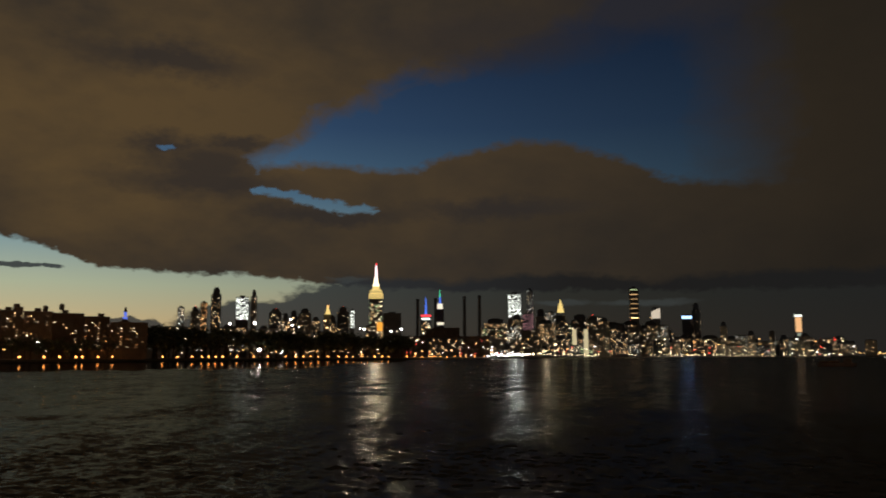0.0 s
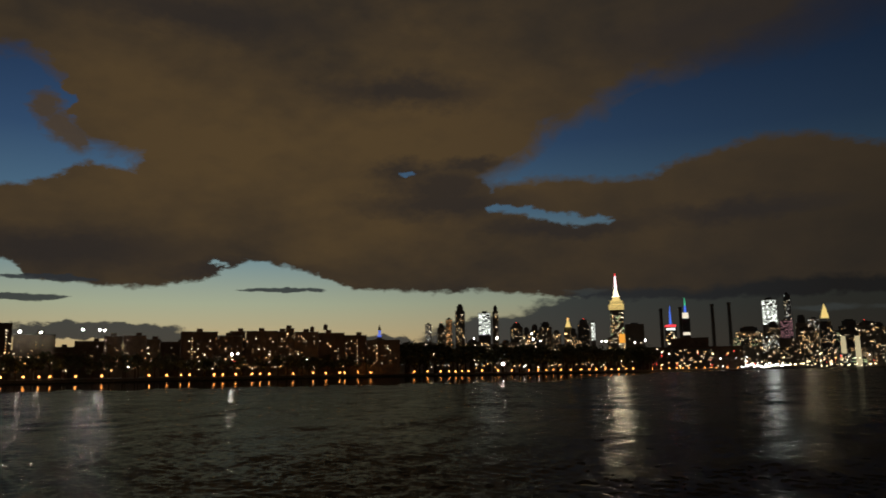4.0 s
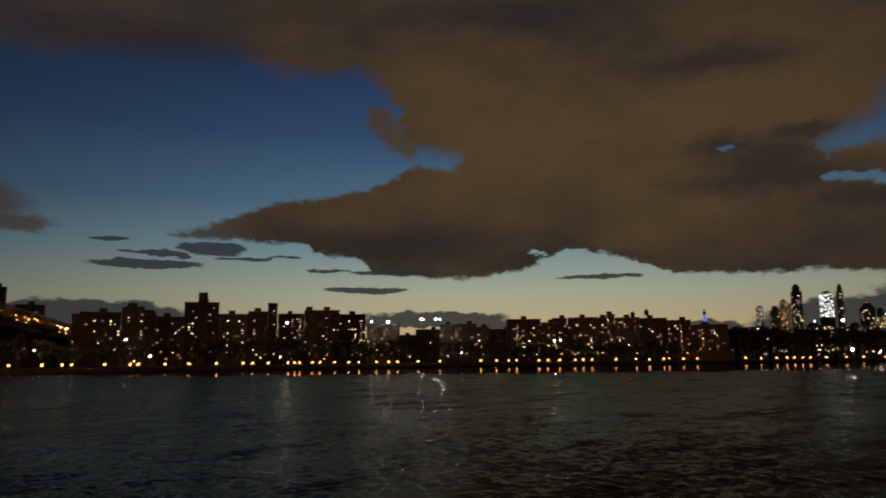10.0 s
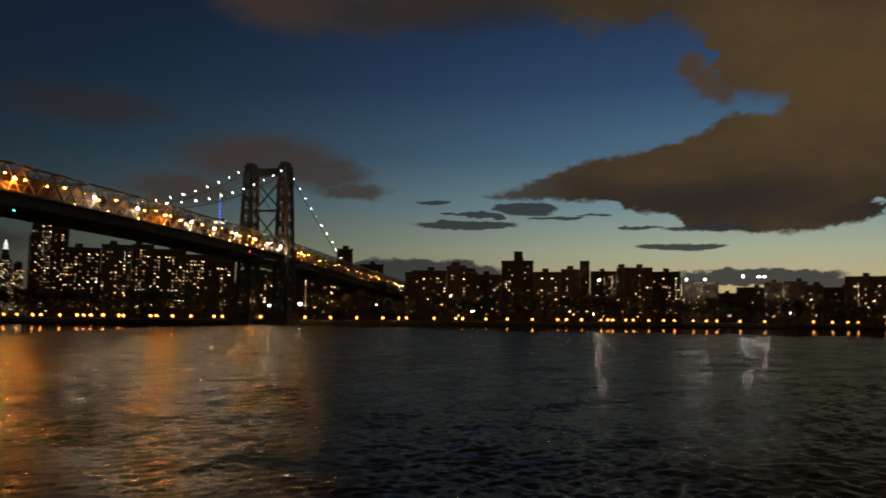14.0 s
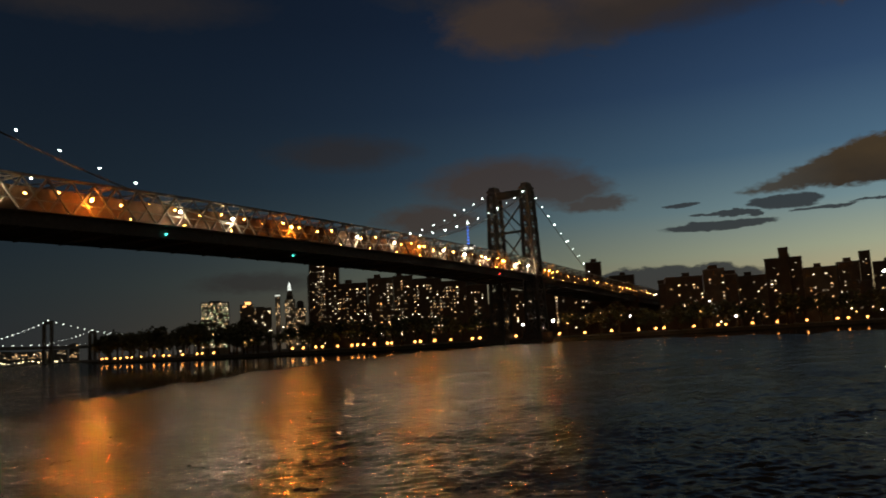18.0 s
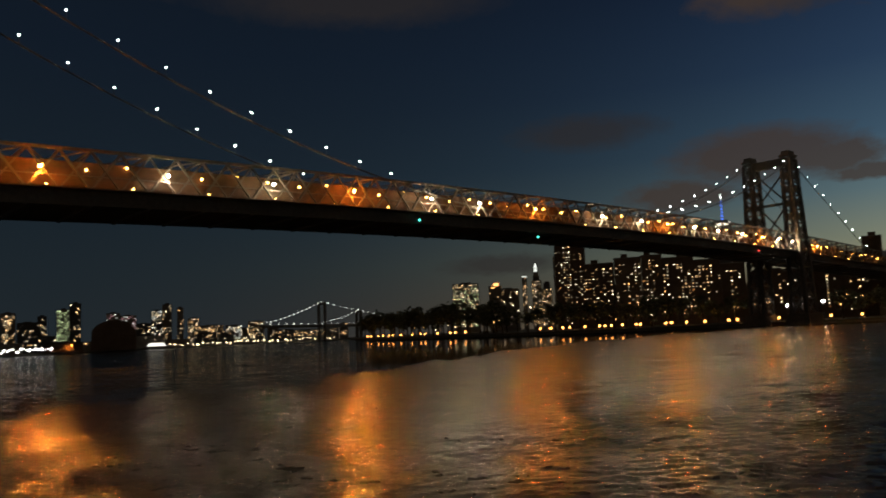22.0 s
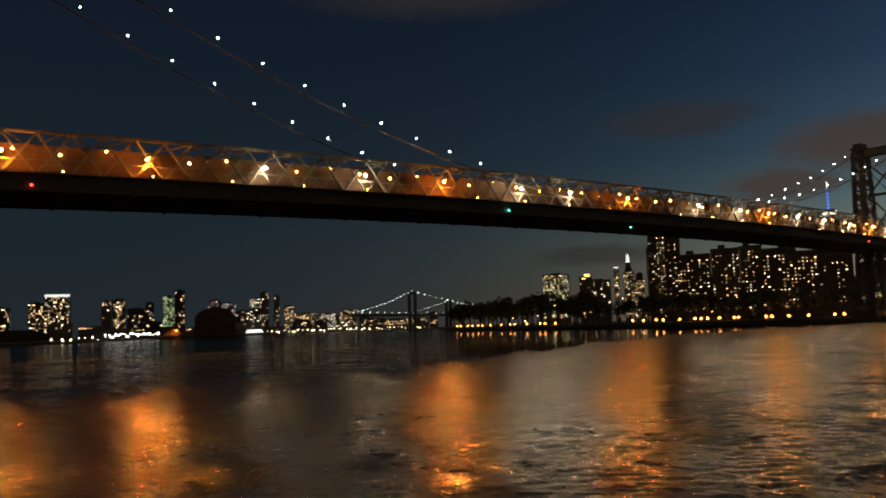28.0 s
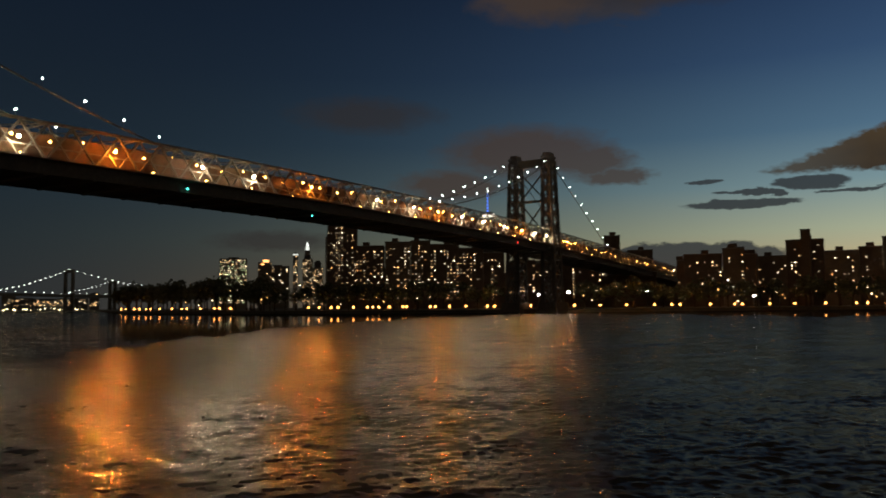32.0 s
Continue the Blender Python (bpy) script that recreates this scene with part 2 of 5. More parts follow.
# ---- materials ----
def material(name, colour, rough=0.8, metal=0.0, vary=0.25, grain=4.0, bump=0.3, spec=0.5):
    m = bpy.data.materials.new(name)
    m.use_nodes = True
    N, L = m.node_tree.nodes, m.node_tree.links
    b = N["Principled BSDF"]
    b.inputs["Roughness"].default_value, b.inputs["Metallic"].default_value = rough, metal
    b.inputs["Specular IOR Level"].default_value = spec
    at = N.new("ShaderNodeTexCoord").outputs["Object"]
    n1, n2 = N.new("ShaderNodeTexNoise"), N.new("ShaderNodeTexNoise")
    n1.inputs["Scale"].default_value, n1.inputs["Detail"].default_value = grain, 4
    n2.inputs["Scale"].default_value, n2.inputs["Detail"].default_value = grain * 0.07, 3
    for n in (n1, n2):
        L.new(at, n.inputs["Vector"])
    mix = N.new("ShaderNodeMath")
    mix.operation = "MULTIPLY"
    L.new(n1.outputs["Fac"], mix.inputs[0])
    L.new(n2.outputs["Fac"], mix.inputs[1])
    ramp = N.new("ShaderNodeValToRGB")
    lo, hi = 1 - vary, 1 + vary
    ramp.color_ramp.elements[0].position, ramp.color_ramp.elements[1].position = 0.1, 0.42
    ramp.color_ramp.elements[0].color = (*[c * lo for c in colour], 1)
    ramp.color_ramp.elements[1].color = (*[min(1, c * hi) for c in colour], 1)
    L.new(mix.outputs[0], ramp.inputs[0])
    L.new(ramp.outputs[0], b.inputs["Base Color"])
    bp = N.new("ShaderNodeBump")
    bp.inputs["Strength"].default_value, bp.inputs["Distance"].default_value = bump, 0.05
    L.new(n1.outputs["Fac"], bp.inputs["Height"])
    L.new(bp.outputs[0], b.inputs["Normal"])
    return m


def lamp_material(name, colour, strength, vary=0.0):
    m = bpy.data.materials.new(name)
    m.use_nodes = True
    N, L = m.node_tree.nodes, m.node_tree.links
    N.clear()
    e = N.new("ShaderNodeEmission")
    e.inputs[0].default_value = (*colour[:3], 1)
    if vary:
        # some windows are dim and a few are bright
        info, geo = N.new("ShaderNodeObjectInfo"), N.new("ShaderNodeNewGeometry")
        add, frac, power, mr = (N.new("ShaderNodeMath") for _ in range(4))
        add.operation, frac.operation, power.operation, mr.operation = "ADD", "FRACT", "POWER", "MULTIPLY_ADD"
        L.new(info.outputs["Random"], add.inputs[0])
        L.new(geo.outputs["Random Per Island"], add.inputs[1])
        L.new(add.outputs[0], frac.inputs[0])
        L.new(frac.outputs[0], power.inputs[0])
        power.inputs[1].default_value = 2.5
        L.new(power.outputs[0], mr.inputs[0])
        mr.inputs[1].default_value, mr.inputs[2].default_value = strength * vary * 3.2, strength * (1 - vary)
        L.new(mr.outputs[0], e.inputs[1])
    else:
        e.inputs[1].default_value = strength
    L.new(e.outputs[0], N.new("ShaderNodeOutputMaterial").inputs[0])
    return m


STEEL = material("grey_painted_steel", (0.12, 0.12, 0.114), 0.6, 0.0, 0.35, 0.8)
CABLE_GREY = material("galvanised_cable_wrap", (0.13, 0.135, 0.125), 0.55, 0.0, 0.3, 0.8)
# darker copy of the steel: the shade of its unlit sides is in the colour
STEEL_DARK = material("night_dark_steel", (0.085, 0.085, 0.083), 0.65, 0.0, 0.35, 0.8)
ASPHALT = material("bridge_asphalt", (0.05, 0.05, 0.05), 0.9)
STONE = material("granite_blocks", (0.1, 0.097, 0.09), 0.85, 0, 0.3, 0.5)
BRICK = material("red_brown_brick", (0.12, 0.088, 0.068), 0.9, 0, 0.3, 1.5)
BRICK_TAN = material("tan_brick", (0.17, 0.13, 0.098), 0.9, 0, 0.3, 1.5)
CONCRETE = material("weathered_concrete", (0.2, 0.19, 0.173), 0.9, 0, 0.3, 0.6)
GLASS_WALL = material("dark_curtain_wall", (0.06, 0.066, 0.075), 0.35, 0.0, 0.3, 0.3)
LIMESTONE = material("grey_limestone", (0.22, 0.207, 0.187), 0.85, 0, 0.25, 0.4)
BROWN_PANEL = material("brown_panel", (0.09, 0.062, 0.042), 0.9, 0, 0.5, 0.35)
EARTH = material("park_ground", (0.06, 0.058, 0.045), 0.95, 0, 0.4, 0.4)
BARK = material("tree_bark", (0.075, 0.055, 0.04), 0.95, 0, 0.4, 3)
LEAF = material("dark_leaves", (0.085, 0.1, 0.055), 0.7, 0, 0.5, 2)
ROOFING = material("tar_roof", (0.06, 0.058, 0.055), 0.9)

SODIUM = lamp_material("sodium_lamp", (1.0, 0.36, 0.075), 9)
SODIUM_STRONG = lamp_material("sodium_bridge_lamp", (1.0, 0.38, 0.06), 80)
AMBER = lamp_material("amber_road_lamp", (1.0, 0.4, 0.08), 26)
WHITE_FLOOD = lamp_material("white_floodlight", (1.0, 0.84, 0.6), 90)
CABLE_WHITE = lamp_material("cool_cable_lamp", (0.78, 1.0, 0.86), 26)
STADIUM = lamp_material("stadium_floodlight", (1.0, 0.95, 0.85), 32)
SPORTS = lamp_material("sports_field_floodlight", (1.0, 0.95, 0.85), 90)
GREEN_NAV = lamp_material("green_beacon", (0.08, 1.0, 0.75), 4)
RED_NAV = lamp_material("red_beacon", (1.0, 0.06, 0.04), 4)
CABLE_FAR = lamp_material("far_cable_lamp", (0.95, 1.0, 0.85), 3.5)
WARM_POINT = lamp_material("warm_waterfront_lamp", (1.0, 0.8, 0.45), 7)
WHITE_POINT = lamp_material("white_waterfront_lamp", (1.0, 0.98, 0.9), 7)
AMBER_POINT = lamp_material("amber_waterfront_lamp", (1.0, 0.5, 0.15), 5)
WINDOW_WARM = lamp_material("warm_lit_window", (1.0, 0.6, 0.26), 1.6, 0.75)
WINDOW_PALE = lamp_material("pale_lit_window", (1.0, 0.8, 0.5), 1.7, 0.75)
WINDOW_ORANGE = lamp_material("orange_lit_window", (1.0, 0.42, 0.12), 1.5, 0.6)
WINDOW_WHITE = lamp_material("white_lit_floor", (0.95, 1.0, 0.9), 1.3, 0.4)
WINDOW_PINK = lamp_material("pink_lit_floor", (1.0, 0.5, 0.55), 0.45, 0.3)
WINDOW_GREEN = lamp_material("green_lit_floor", (0.8, 1.0, 0.5), 0.9, 0.4)
# floodlit crowns and spires: the wash is emission in the material, without floodlights
GOLD_WASH = lamp_material("gold_flood_glow", (1.0, 0.72, 0.24), 0.85)
SPIRE_PINK = lamp_material("pink_lit_spire", (1.0, 0.68, 0.72), 2.2)
SPIRE_BLUE = lamp_material("blue_lit_spire", (0.09, 0.22, 1.0), 0.9)
SPIRE_GREEN = lamp_material("green_lit_spire", (0.1, 0.9, 0.45), 0.7)
SIGN_BLUE = lamp_material("blue_white_sign", (0.35, 0.6, 1.0), 2.2)
SIGN_RED = lamp_material("red_sign", (1.0, 0.05, 0.06), 1.6)


def water_material():
    m = bpy.data.materials.new("river_water")
    m.use_nodes = True
    N, L = m.node_tree.nodes, m.node_tree.links
    b = N["Principled BSDF"]
    b.inputs["Base Color"].default_value = (0.006, 0.01, 0.012, 1)
    b.inputs["IOR"].default_value = 1.33
    b.inputs["Specular IOR Level"].default_value = WATER_SPEC
    at = N.new("ShaderNodeTexCoord").outputs["Object"]

    def link(v, sock):
        if isinstance(v, (int, float, tuple)):
            sock.default_value = v
        else:
            L.new(v, sock)

    def vmath(op, p, q=(0, 0, 0)):
        n = N.new("ShaderNodeVectorMath")
        n.operation = op
        link(p, n.inputs[0])
        if op == "SCALE":
            link(q, n.inputs["Scale"])
        elif op not in ("LENGTH", "NORMALIZE"):
            link(q, n.inputs[1])
        return n.outputs["Value" if op == "LENGTH" else "Vector"]

    def spread(v, a0, a1, b0, b1):
        n = N.new("ShaderNodeMapRange")
        link(v, n.inputs[0])
        for k, x in enumerate((a0, a1, b0, b1)):
            n.inputs[1 + k].default_value = x
        return n.outputs[0]

    def mul(p, q):
        n = N.new("ShaderNodeMath")
        n.operation = "MULTIPLY"
        link(p, n.inputs[0])
        link(q, n.inputs[1])
        return n.outputs[0]

    def noise(scale, detail, rough, turn=0.0, squash=1.0):
        mp = N.new("ShaderNodeMapping")
        mp.inputs["Rotation"].default_value = (0, 0, radians(turn))
        mp.inputs["Scale"].default_value = (scale, scale * squash, scale)
        L.new(at, mp.inputs[0])
        n = N.new("ShaderNodeTexNoise")
        n.inputs["Scale"].default_value, n.inputs["Detail"].default_value, n.inputs["Roughness"].default_value = 1.0, detail, rough
        L.new(mp.outputs[0], n.inputs["Vector"])
        return n

    # wind chop in mid-river; calm under the far bank and past the bridge's lamplight
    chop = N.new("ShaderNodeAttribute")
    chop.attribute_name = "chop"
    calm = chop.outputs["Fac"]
    gust = spread(noise(0.11, 4.0, 0.68, 20, 0.6).outputs["Fac"], 0.36, 0.64, GUST[0], GUST[1])
    slope = None
    for scale, amount, detail, turn, squash in WAVES:
        n = noise(scale, detail, 0.5, turn, squash)
        one = vmath("MULTIPLY", vmath("SUBTRACT", n.outputs["Color"], (0.5, 0.5, 0.5)), (amount, amount, 0.0))
        slope = one if slope is None else vmath("ADD", slope, one)
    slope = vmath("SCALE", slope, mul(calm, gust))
    geo = N.new("ShaderNodeNewGeometry")
    L.new(vmath("NORMALIZE", vmath("ADD", geo.outputs["Normal"], slope)), b.inputs["Normal"])
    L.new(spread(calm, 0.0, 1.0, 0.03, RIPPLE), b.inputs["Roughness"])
    # a dark diffuse layer mixed in evenly to dim all reflections on the water
    dull_layer, mixed = N.new("ShaderNodeBsdfDiffuse"), N.new("ShaderNodeMixShader")
    dull_layer.inputs["Color"].default_value = (0.02, 0.024, 0.024, 1)
    mixed.inputs[0].default_value = DULLING
    L.new(b.outputs[0], mixed.inputs[1])
    L.new(dull_layer.outputs[0], mixed.inputs[2])
    L.new(mixed.outputs[0], N["Material Output"].inputs["Surface"])
    return m


# waves by size: turns a metre, steepness, detail, heading, stretch
WAVES = ((0.09, 0.22, 1.0, 20, 0.6), (0.3, 0.38, 1.0, 35, 0.6), (1.1, 0.42, 1.0, 50, 0.75), (3.4, 0.42, 1.0, 15, 0.8))
GUST, RIPPLE, DULLING, WATER_SPEC = (0.4, 1.6), 0.17, 0.6, 0.38
WATER = water_material()


# ---- building blocks ----
def mesh_of(name, bm, mat):
    me = bpy.data.meshes.new(name)
    bm.to_mesh(me)
    bm.free()
    for m in (mat if isinstance(mat, (list, tuple)) else [mat]):
        me.materials.append(m)
    return me


def part(name, bm, mat, parent=None, label=""):
    ob = new(name, bm if isinstance(bm, bpy.types.Mesh) else mesh_of(name, bm, mat))
    if parent:
        ob.parent = parent
    return tagged(ob, label)


def thing(name, label, category, at=(0, 0, 0), turn=0.0, group="", kind=""):
    ob = new(name)
    ob.matrix_basis = Matrix.Translation(at) @ Matrix.Rotation(turn, 4, "Z")
    return tagged(ob, label, category, group, kind)


def box(bm, x0, y0, z0, x1, y1, z1, taper=1.0):
    cx, cy = (x0 + x1) / 2, (y0 + y1) / 2
    v = [bm.verts.new(p) for p in ((x0, y0, z0), (x1, y0, z0), (x1, y1, z0), (x0, y1, z0))]
    w = [bm.verts.new((cx + (p[0] - cx) * taper, cy + (p[1] - cy) * taper, z1)) for p in ((x0, y0), (x1, y0), (x1, y1), (x0, y1))]
    for f in ((v[3], v[2], v[1], v[0]), tuple(w), *((v[i], v[(i + 1) % 4], w[(i + 1) % 4], w[i]) for i in range(4))):
        bm.faces.new(f)
    return bm


def boxed(*a, **k):
    return box(bmesh.new(), *a, **k)


def ball(r, sub=1):
    bm = bmesh.new()
    bmesh.ops.create_icosphere(bm, subdivisions=sub, radius=r)
    return bm


def tube(bm, points, r, sides=6):
    """A round bar along some points; r may be one radius or one for each point."""
    rings = []
    for i, p in enumerate(points):
        p = Vector(p)
        d = (Vector(points[min(i + 1, len(points) - 1)]) - Vector(points[max(i - 1, 0)])).normalized()
        a = d.orthogonal().normalized() if abs(d.z) > 0.95 else Vector((-d.y, d.x, 0)).normalized()
        b = d.cross(a)
        q = r[i] if isinstance(r, (list, tuple)) else r
        rings.append([bm.verts.new(p + (a * math.cos(k) + b * math.sin(k)) * q) for k in (2 * math.pi * j / sides for j in range(sides))])
    for A, B in zip(rings, rings[1:]):
        for j in range(sides):
            bm.faces.new((A[j], A[(j + 1) % sides], B[(j + 1) % sides], B[j]))
    bm.faces.new(rings[0][::-1])
    bm.faces.new(rings[-1])
    return bm


def beam(bm, p, q, w, h=None):
    """A square bar from p to q."""
    p, q = Vector(p), Vector(q)
    d = (q - p).normalized()
    a = d.orthogonal().normalized() if abs(d.z) > 0.97 else Vector((-d.y, d.x, 0)).normalized()
    b = d.cross(a)
    h = h or w
    ring = lambda c: [bm.verts.new(c + a * i * w / 2 + b * j * h / 2) for i, j in ((-1, -1), (1, -1), (1, 1), (-1, 1))]
    A, B = ring(p), ring(q)
    bm.faces.new(A[::-1])
    bm.faces.new(B)
    for j in range(4):
        bm.faces.new((A[j], A[(j + 1) % 4], B[(j + 1) % 4], B[j]))
    return bm


def place(az, dist, z=0.0):
    a = radians(az)
    return Vector((-math.sin(a) * dist, math.cos(a) * dist, z))


# ---- river and land ----
def shore(az):
    """Distance of the far bank in each direction."""
    return float(np.interp(az, [-40, -30, -20, -14, -9, -6, 0, 10, 23, 40, 57, 72, 78, 88, 96, 101, 104, 106.5, 107.5, 112, 120, 128, 136, 142, 150],
                           [4600, 4400, 3900, 3100, 2300, 1700, 1420, 1150, 900, 740, 630, 545, 545, 560, 640, 760, 880, 980, 2300, 1900, 1350, 1000, 760, 520, 420]))


CHOP = 0.025


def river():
    az = np.linspace(-42, 152, 640)
    r = np.concatenate([np.geomspace(9, 18, 24)[:-1], np.geomspace(18, 330, 640)[:-1], np.geomspace(330, 4980, 60)])
    n_az, n_r = len(az), len(r)
    A, R = np.meshgrid(np.radians(az), r)
    X, Y = -np.sin(A) * R, np.cos(A) * R
    Z = np.zeros_like(X)
    rng = np.random.default_rng(3)
    for _ in range(70):
        wl = 0.3 * (1.5 / 0.3) ** rng.random()
        th = math.radians(35) + rng.normal() * 0.75
        k = 2 * math.pi / wl
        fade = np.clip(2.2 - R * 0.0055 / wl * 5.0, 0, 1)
        ph = k * (X * math.cos(th) + Y * math.sin(th)) + rng.random() * 6.28
        Z += CHOP * wl / (2 * math.pi) * fade * (np.sin(ph) + 0.25 * np.sin(2 * ph + 0.6))
    Z *= 0.75 + 0.5 * np.sin(X * 0.021 + 1.3) * np.sin(Y * 0.034)
    verts = np.stack([X, Y, Z], -1).reshape(-1, 3)
    i = (np.arange(n_r - 1)[:, None] * n_az + np.arange(n_az - 1)[None]).reshape(-1)
    faces = np.stack([i, i + n_az, i + n_az + 1, i + 1], -1)
    me = bpy.data.meshes.new("river")
    me.vertices.add(len(verts))
    me.vertices.foreach_set("co", verts.ravel())
    me.loops.add(faces.size)
    me.loops.foreach_set("vertex_index", faces.ravel())
    me.polygons.add(len(faces))
    me.polygons.foreach_set("loop_start", np.arange(0, faces.size, 4))
    me.polygons.foreach_set("loop_total", np.full(len(faces), 4))
    me.polygons.foreach_set("use_smooth", np.ones(len(faces), bool))
    me.update()
    # the chop ends where the bridge's lamplight ends, by bearing and range from the viewpoint: the girder's shade put
    # into the waves; past it the river lies calm under the bank
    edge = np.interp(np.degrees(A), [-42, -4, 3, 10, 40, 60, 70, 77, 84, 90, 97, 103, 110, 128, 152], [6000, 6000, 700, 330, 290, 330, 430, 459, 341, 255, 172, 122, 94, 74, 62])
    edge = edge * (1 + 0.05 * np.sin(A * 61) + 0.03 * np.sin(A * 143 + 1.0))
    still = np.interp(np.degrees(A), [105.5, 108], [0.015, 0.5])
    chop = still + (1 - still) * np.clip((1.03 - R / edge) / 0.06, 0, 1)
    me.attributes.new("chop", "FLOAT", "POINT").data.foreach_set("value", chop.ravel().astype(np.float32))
    me.materials.append(WATER)
    return tagged(new("water", me), "dark rippled river reflecting the city lights", "water", kind="structure")


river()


def land():
    bm = bmesh.new()
    prev = None
    for az in np.arange(-42, 152.1, 0.5):
        s = shore(az)
        row = [bm.verts.new(place(az, s, -2)), bm.verts.new(place(az, s, 2.2)), bm.verts.new(place(az, max(s + 60, 0), 2.6)), bm.verts.new(place(az, 4990, 4))]
        if prev:
            for k in range(3):
                bm.faces.new((prev[k], row[k], row[k + 1], prev[k + 1]))
        prev = row
    return tagged(part("ground", bm, EARTH), "dark far bank with a stone seawall", "ground", kind="structure")


land()
near_bank = part("pavement", boxed(-4, -60, -2, 4, 0.25, 3.3), CONCRETE)
near_bank.matrix_basis = Matrix.Rotation(radians(57), 4, "Z")
tagged(near_bank, "concrete pier end under the viewpoint", "pavement", kind="structure")

# ---- suspension bridge ----
BU, BN = Vector((0.78261, -0.62251, 0)), Vector((-0.62251, -0.78261, 0))
NEAR, FAR, WEST, EAST = 218.0, 249.0, -495.0, -2.0


def on_bridge(s, d, z):
    return BU * s + BN * d + Vector((0, 0, z))


def deck_top(s):
    if s < WEST:
        return 46.0 + (s - WEST) * 0.042
    if s > EAST:
        return 46.3 - (s - EAST) * 0.042
    return 50.0 - 3.8 * ((s + 248) / 247) ** 2


def cable_z(s):
    if s < WEST:
        return max(107.5 + (s - WEST) * 0.48, deck_top(s) + 1)
    if s > EAST:
        return max(118.0 - (s - EAST) * 0.46, deck_top(s) + 1)
    v = -264.0
    return 53.4 + (108 - 53.4) * ((s - v) / (WEST - v)) ** 2 if s < v else 53.4 + 0.00104 * (s - v) ** 2


bridge = thing("suspension_bridge", "grey steel suspension bridge with lamp-lit lattice trusses over the river", "bridge")
STATIONS = [float(s) for s in np.arange(-914, 130, 16.0)]


def strip(name, mat, d0, d1, lo, hi, label=""):
    bm = bmesh.new()
    prev = None
    for s in STATIONS:
        z0, z1 = deck_top(s) + lo, deck_top(s) + hi
        row = [bm.verts.new(on_bridge(s, d, z)) for d, z in ((d0, z0), (d1, z0), (d1, z1), (d0, z1))]
        if prev:
            for k in range(4):
                bm.faces.new((prev[k], prev[(k + 1) % 4], row[(k + 1) % 4], row[k]))
        else:
            bm.faces.new(row)
        prev = row
    bm.faces.new(prev[::-1])
    bmesh.ops.recalc_face_normals(bm, faces=bm.faces)
    return part(name, bm, mat, bridge, label)


strip("roadway", ASPHALT, NEAR + 1.2, FAR - 1.2, -1.2, -0.4)
strip("deck_girder", STEEL_DARK, NEAR - 0.4, NEAR + 0.6, -4.4, 0.0)
strip("deck_girder", STEEL_DARK, FAR - 0.6, FAR + 0.4, -4.4, 0.0)
strip("underside", STEEL_DARK, NEAR + 0.6, FAR - 0.6, -4.0, -3.2)
for d in (NEAR, FAR):
    strip("top_chord", STEEL, d - 0.4, d + 0.4, 10.6, 11.4)
    strip("middle_rail", STEEL, d - 0.2, d + 0.2, 3.6, 3.9)

for d in (NEAR + 9, NEAR + 20):
    strip("track_fence", BROWN_PANEL, d, d + 0.2, -0.4, 3.4)
# solid screen added behind the truss, so lamp glow shows there like haze
strip("glow_screen", BROWN_PANEL, NEAR + 7.2, NEAR + 7.4, -0.4, 9.2, "added brown screen that catches the lamp glow behind the truss")
# added ledge that keeps the truss lamps' light off the deck girder
strip("glow_shield_ledge", STEEL_DARK, NEAR - 3.4, NEAR - 0.4, -0.4, -0.1)

UNIT = mesh_of("truss_bar", boxed(-0.5, -0.5, 0, 0.5, 0.5, 1), STEEL)


def bar(name, p, q, w, parent=bridge, mesh=None):
    ob = new(name, mesh or UNIT)
    ob.parent = parent
    d = q - p
    ob.matrix_basis = Matrix.Translation(p) @ d.to_track_quat("Z", "Y").to_matrix().to_4x4() @ Matrix.Diagonal((w, w, d.length, 1))
    return ob


for a, b in zip(STATIONS, STATIONS[1:]):
    m = (a + b) / 2
    for d in (NEAR, FAR):
        za, zb, zm = deck_top(a), deck_top(b), deck_top(m)
        bar("truss_diagonal", on_bridge(a, d, za), on_bridge(m, d, zm + 10.6), 0.65)
        bar("truss_diagonal", on_bridge(m, d, zm + 10.6), on_bridge(b, d, zb), 0.65)
        bar("truss_diagonal", on_bridge(a, d, za + 10.6), on_bridge(m, d, zm), 0.45)
        bar("truss_diagonal", on_bridge(m, d, zm), on_bridge(b, d, zb + 10.6), 0.45)
    bar("top_strut", on_bridge(a, NEAR, deck_top(a) + 10.8), on_bridge(a, FAR, deck_top(a) + 10.8), 0.5)
    for d in (NEAR + 10, FAR - 10):
        bar("track_post", on_bridge(a, d, deck_top(a) - 0.4), on_bridge(a, d, deck_top(a) + 10.4), 0.35)
    bar("top_lateral", on_bridge(a, NEAR, deck_top(a) + 10.9), on_bridge(b, FAR, deck_top(b) + 10.9), 0.35)
    bar("top_lateral", on_bridge(a, FAR, deck_top(a) + 10.9), on_bridge(b, NEAR, deck_top(b) + 10.9), 0.35)
    bar("floor_beam", on_bridge(a, NEAR, deck_top(a) - 4.3), on_bridge(a, FAR, deck_top(a) - 4.3), 0.9)

for d in (NEAR, FAR):
    bm = bmesh.new()
    tube(bm, [on_bridge(s, d, cable_z(s) - 2.4) for s in np.arange(-760, 131, 6.0)], 0.26)
    part("main_cable", bm, CABLE_GREY, bridge)


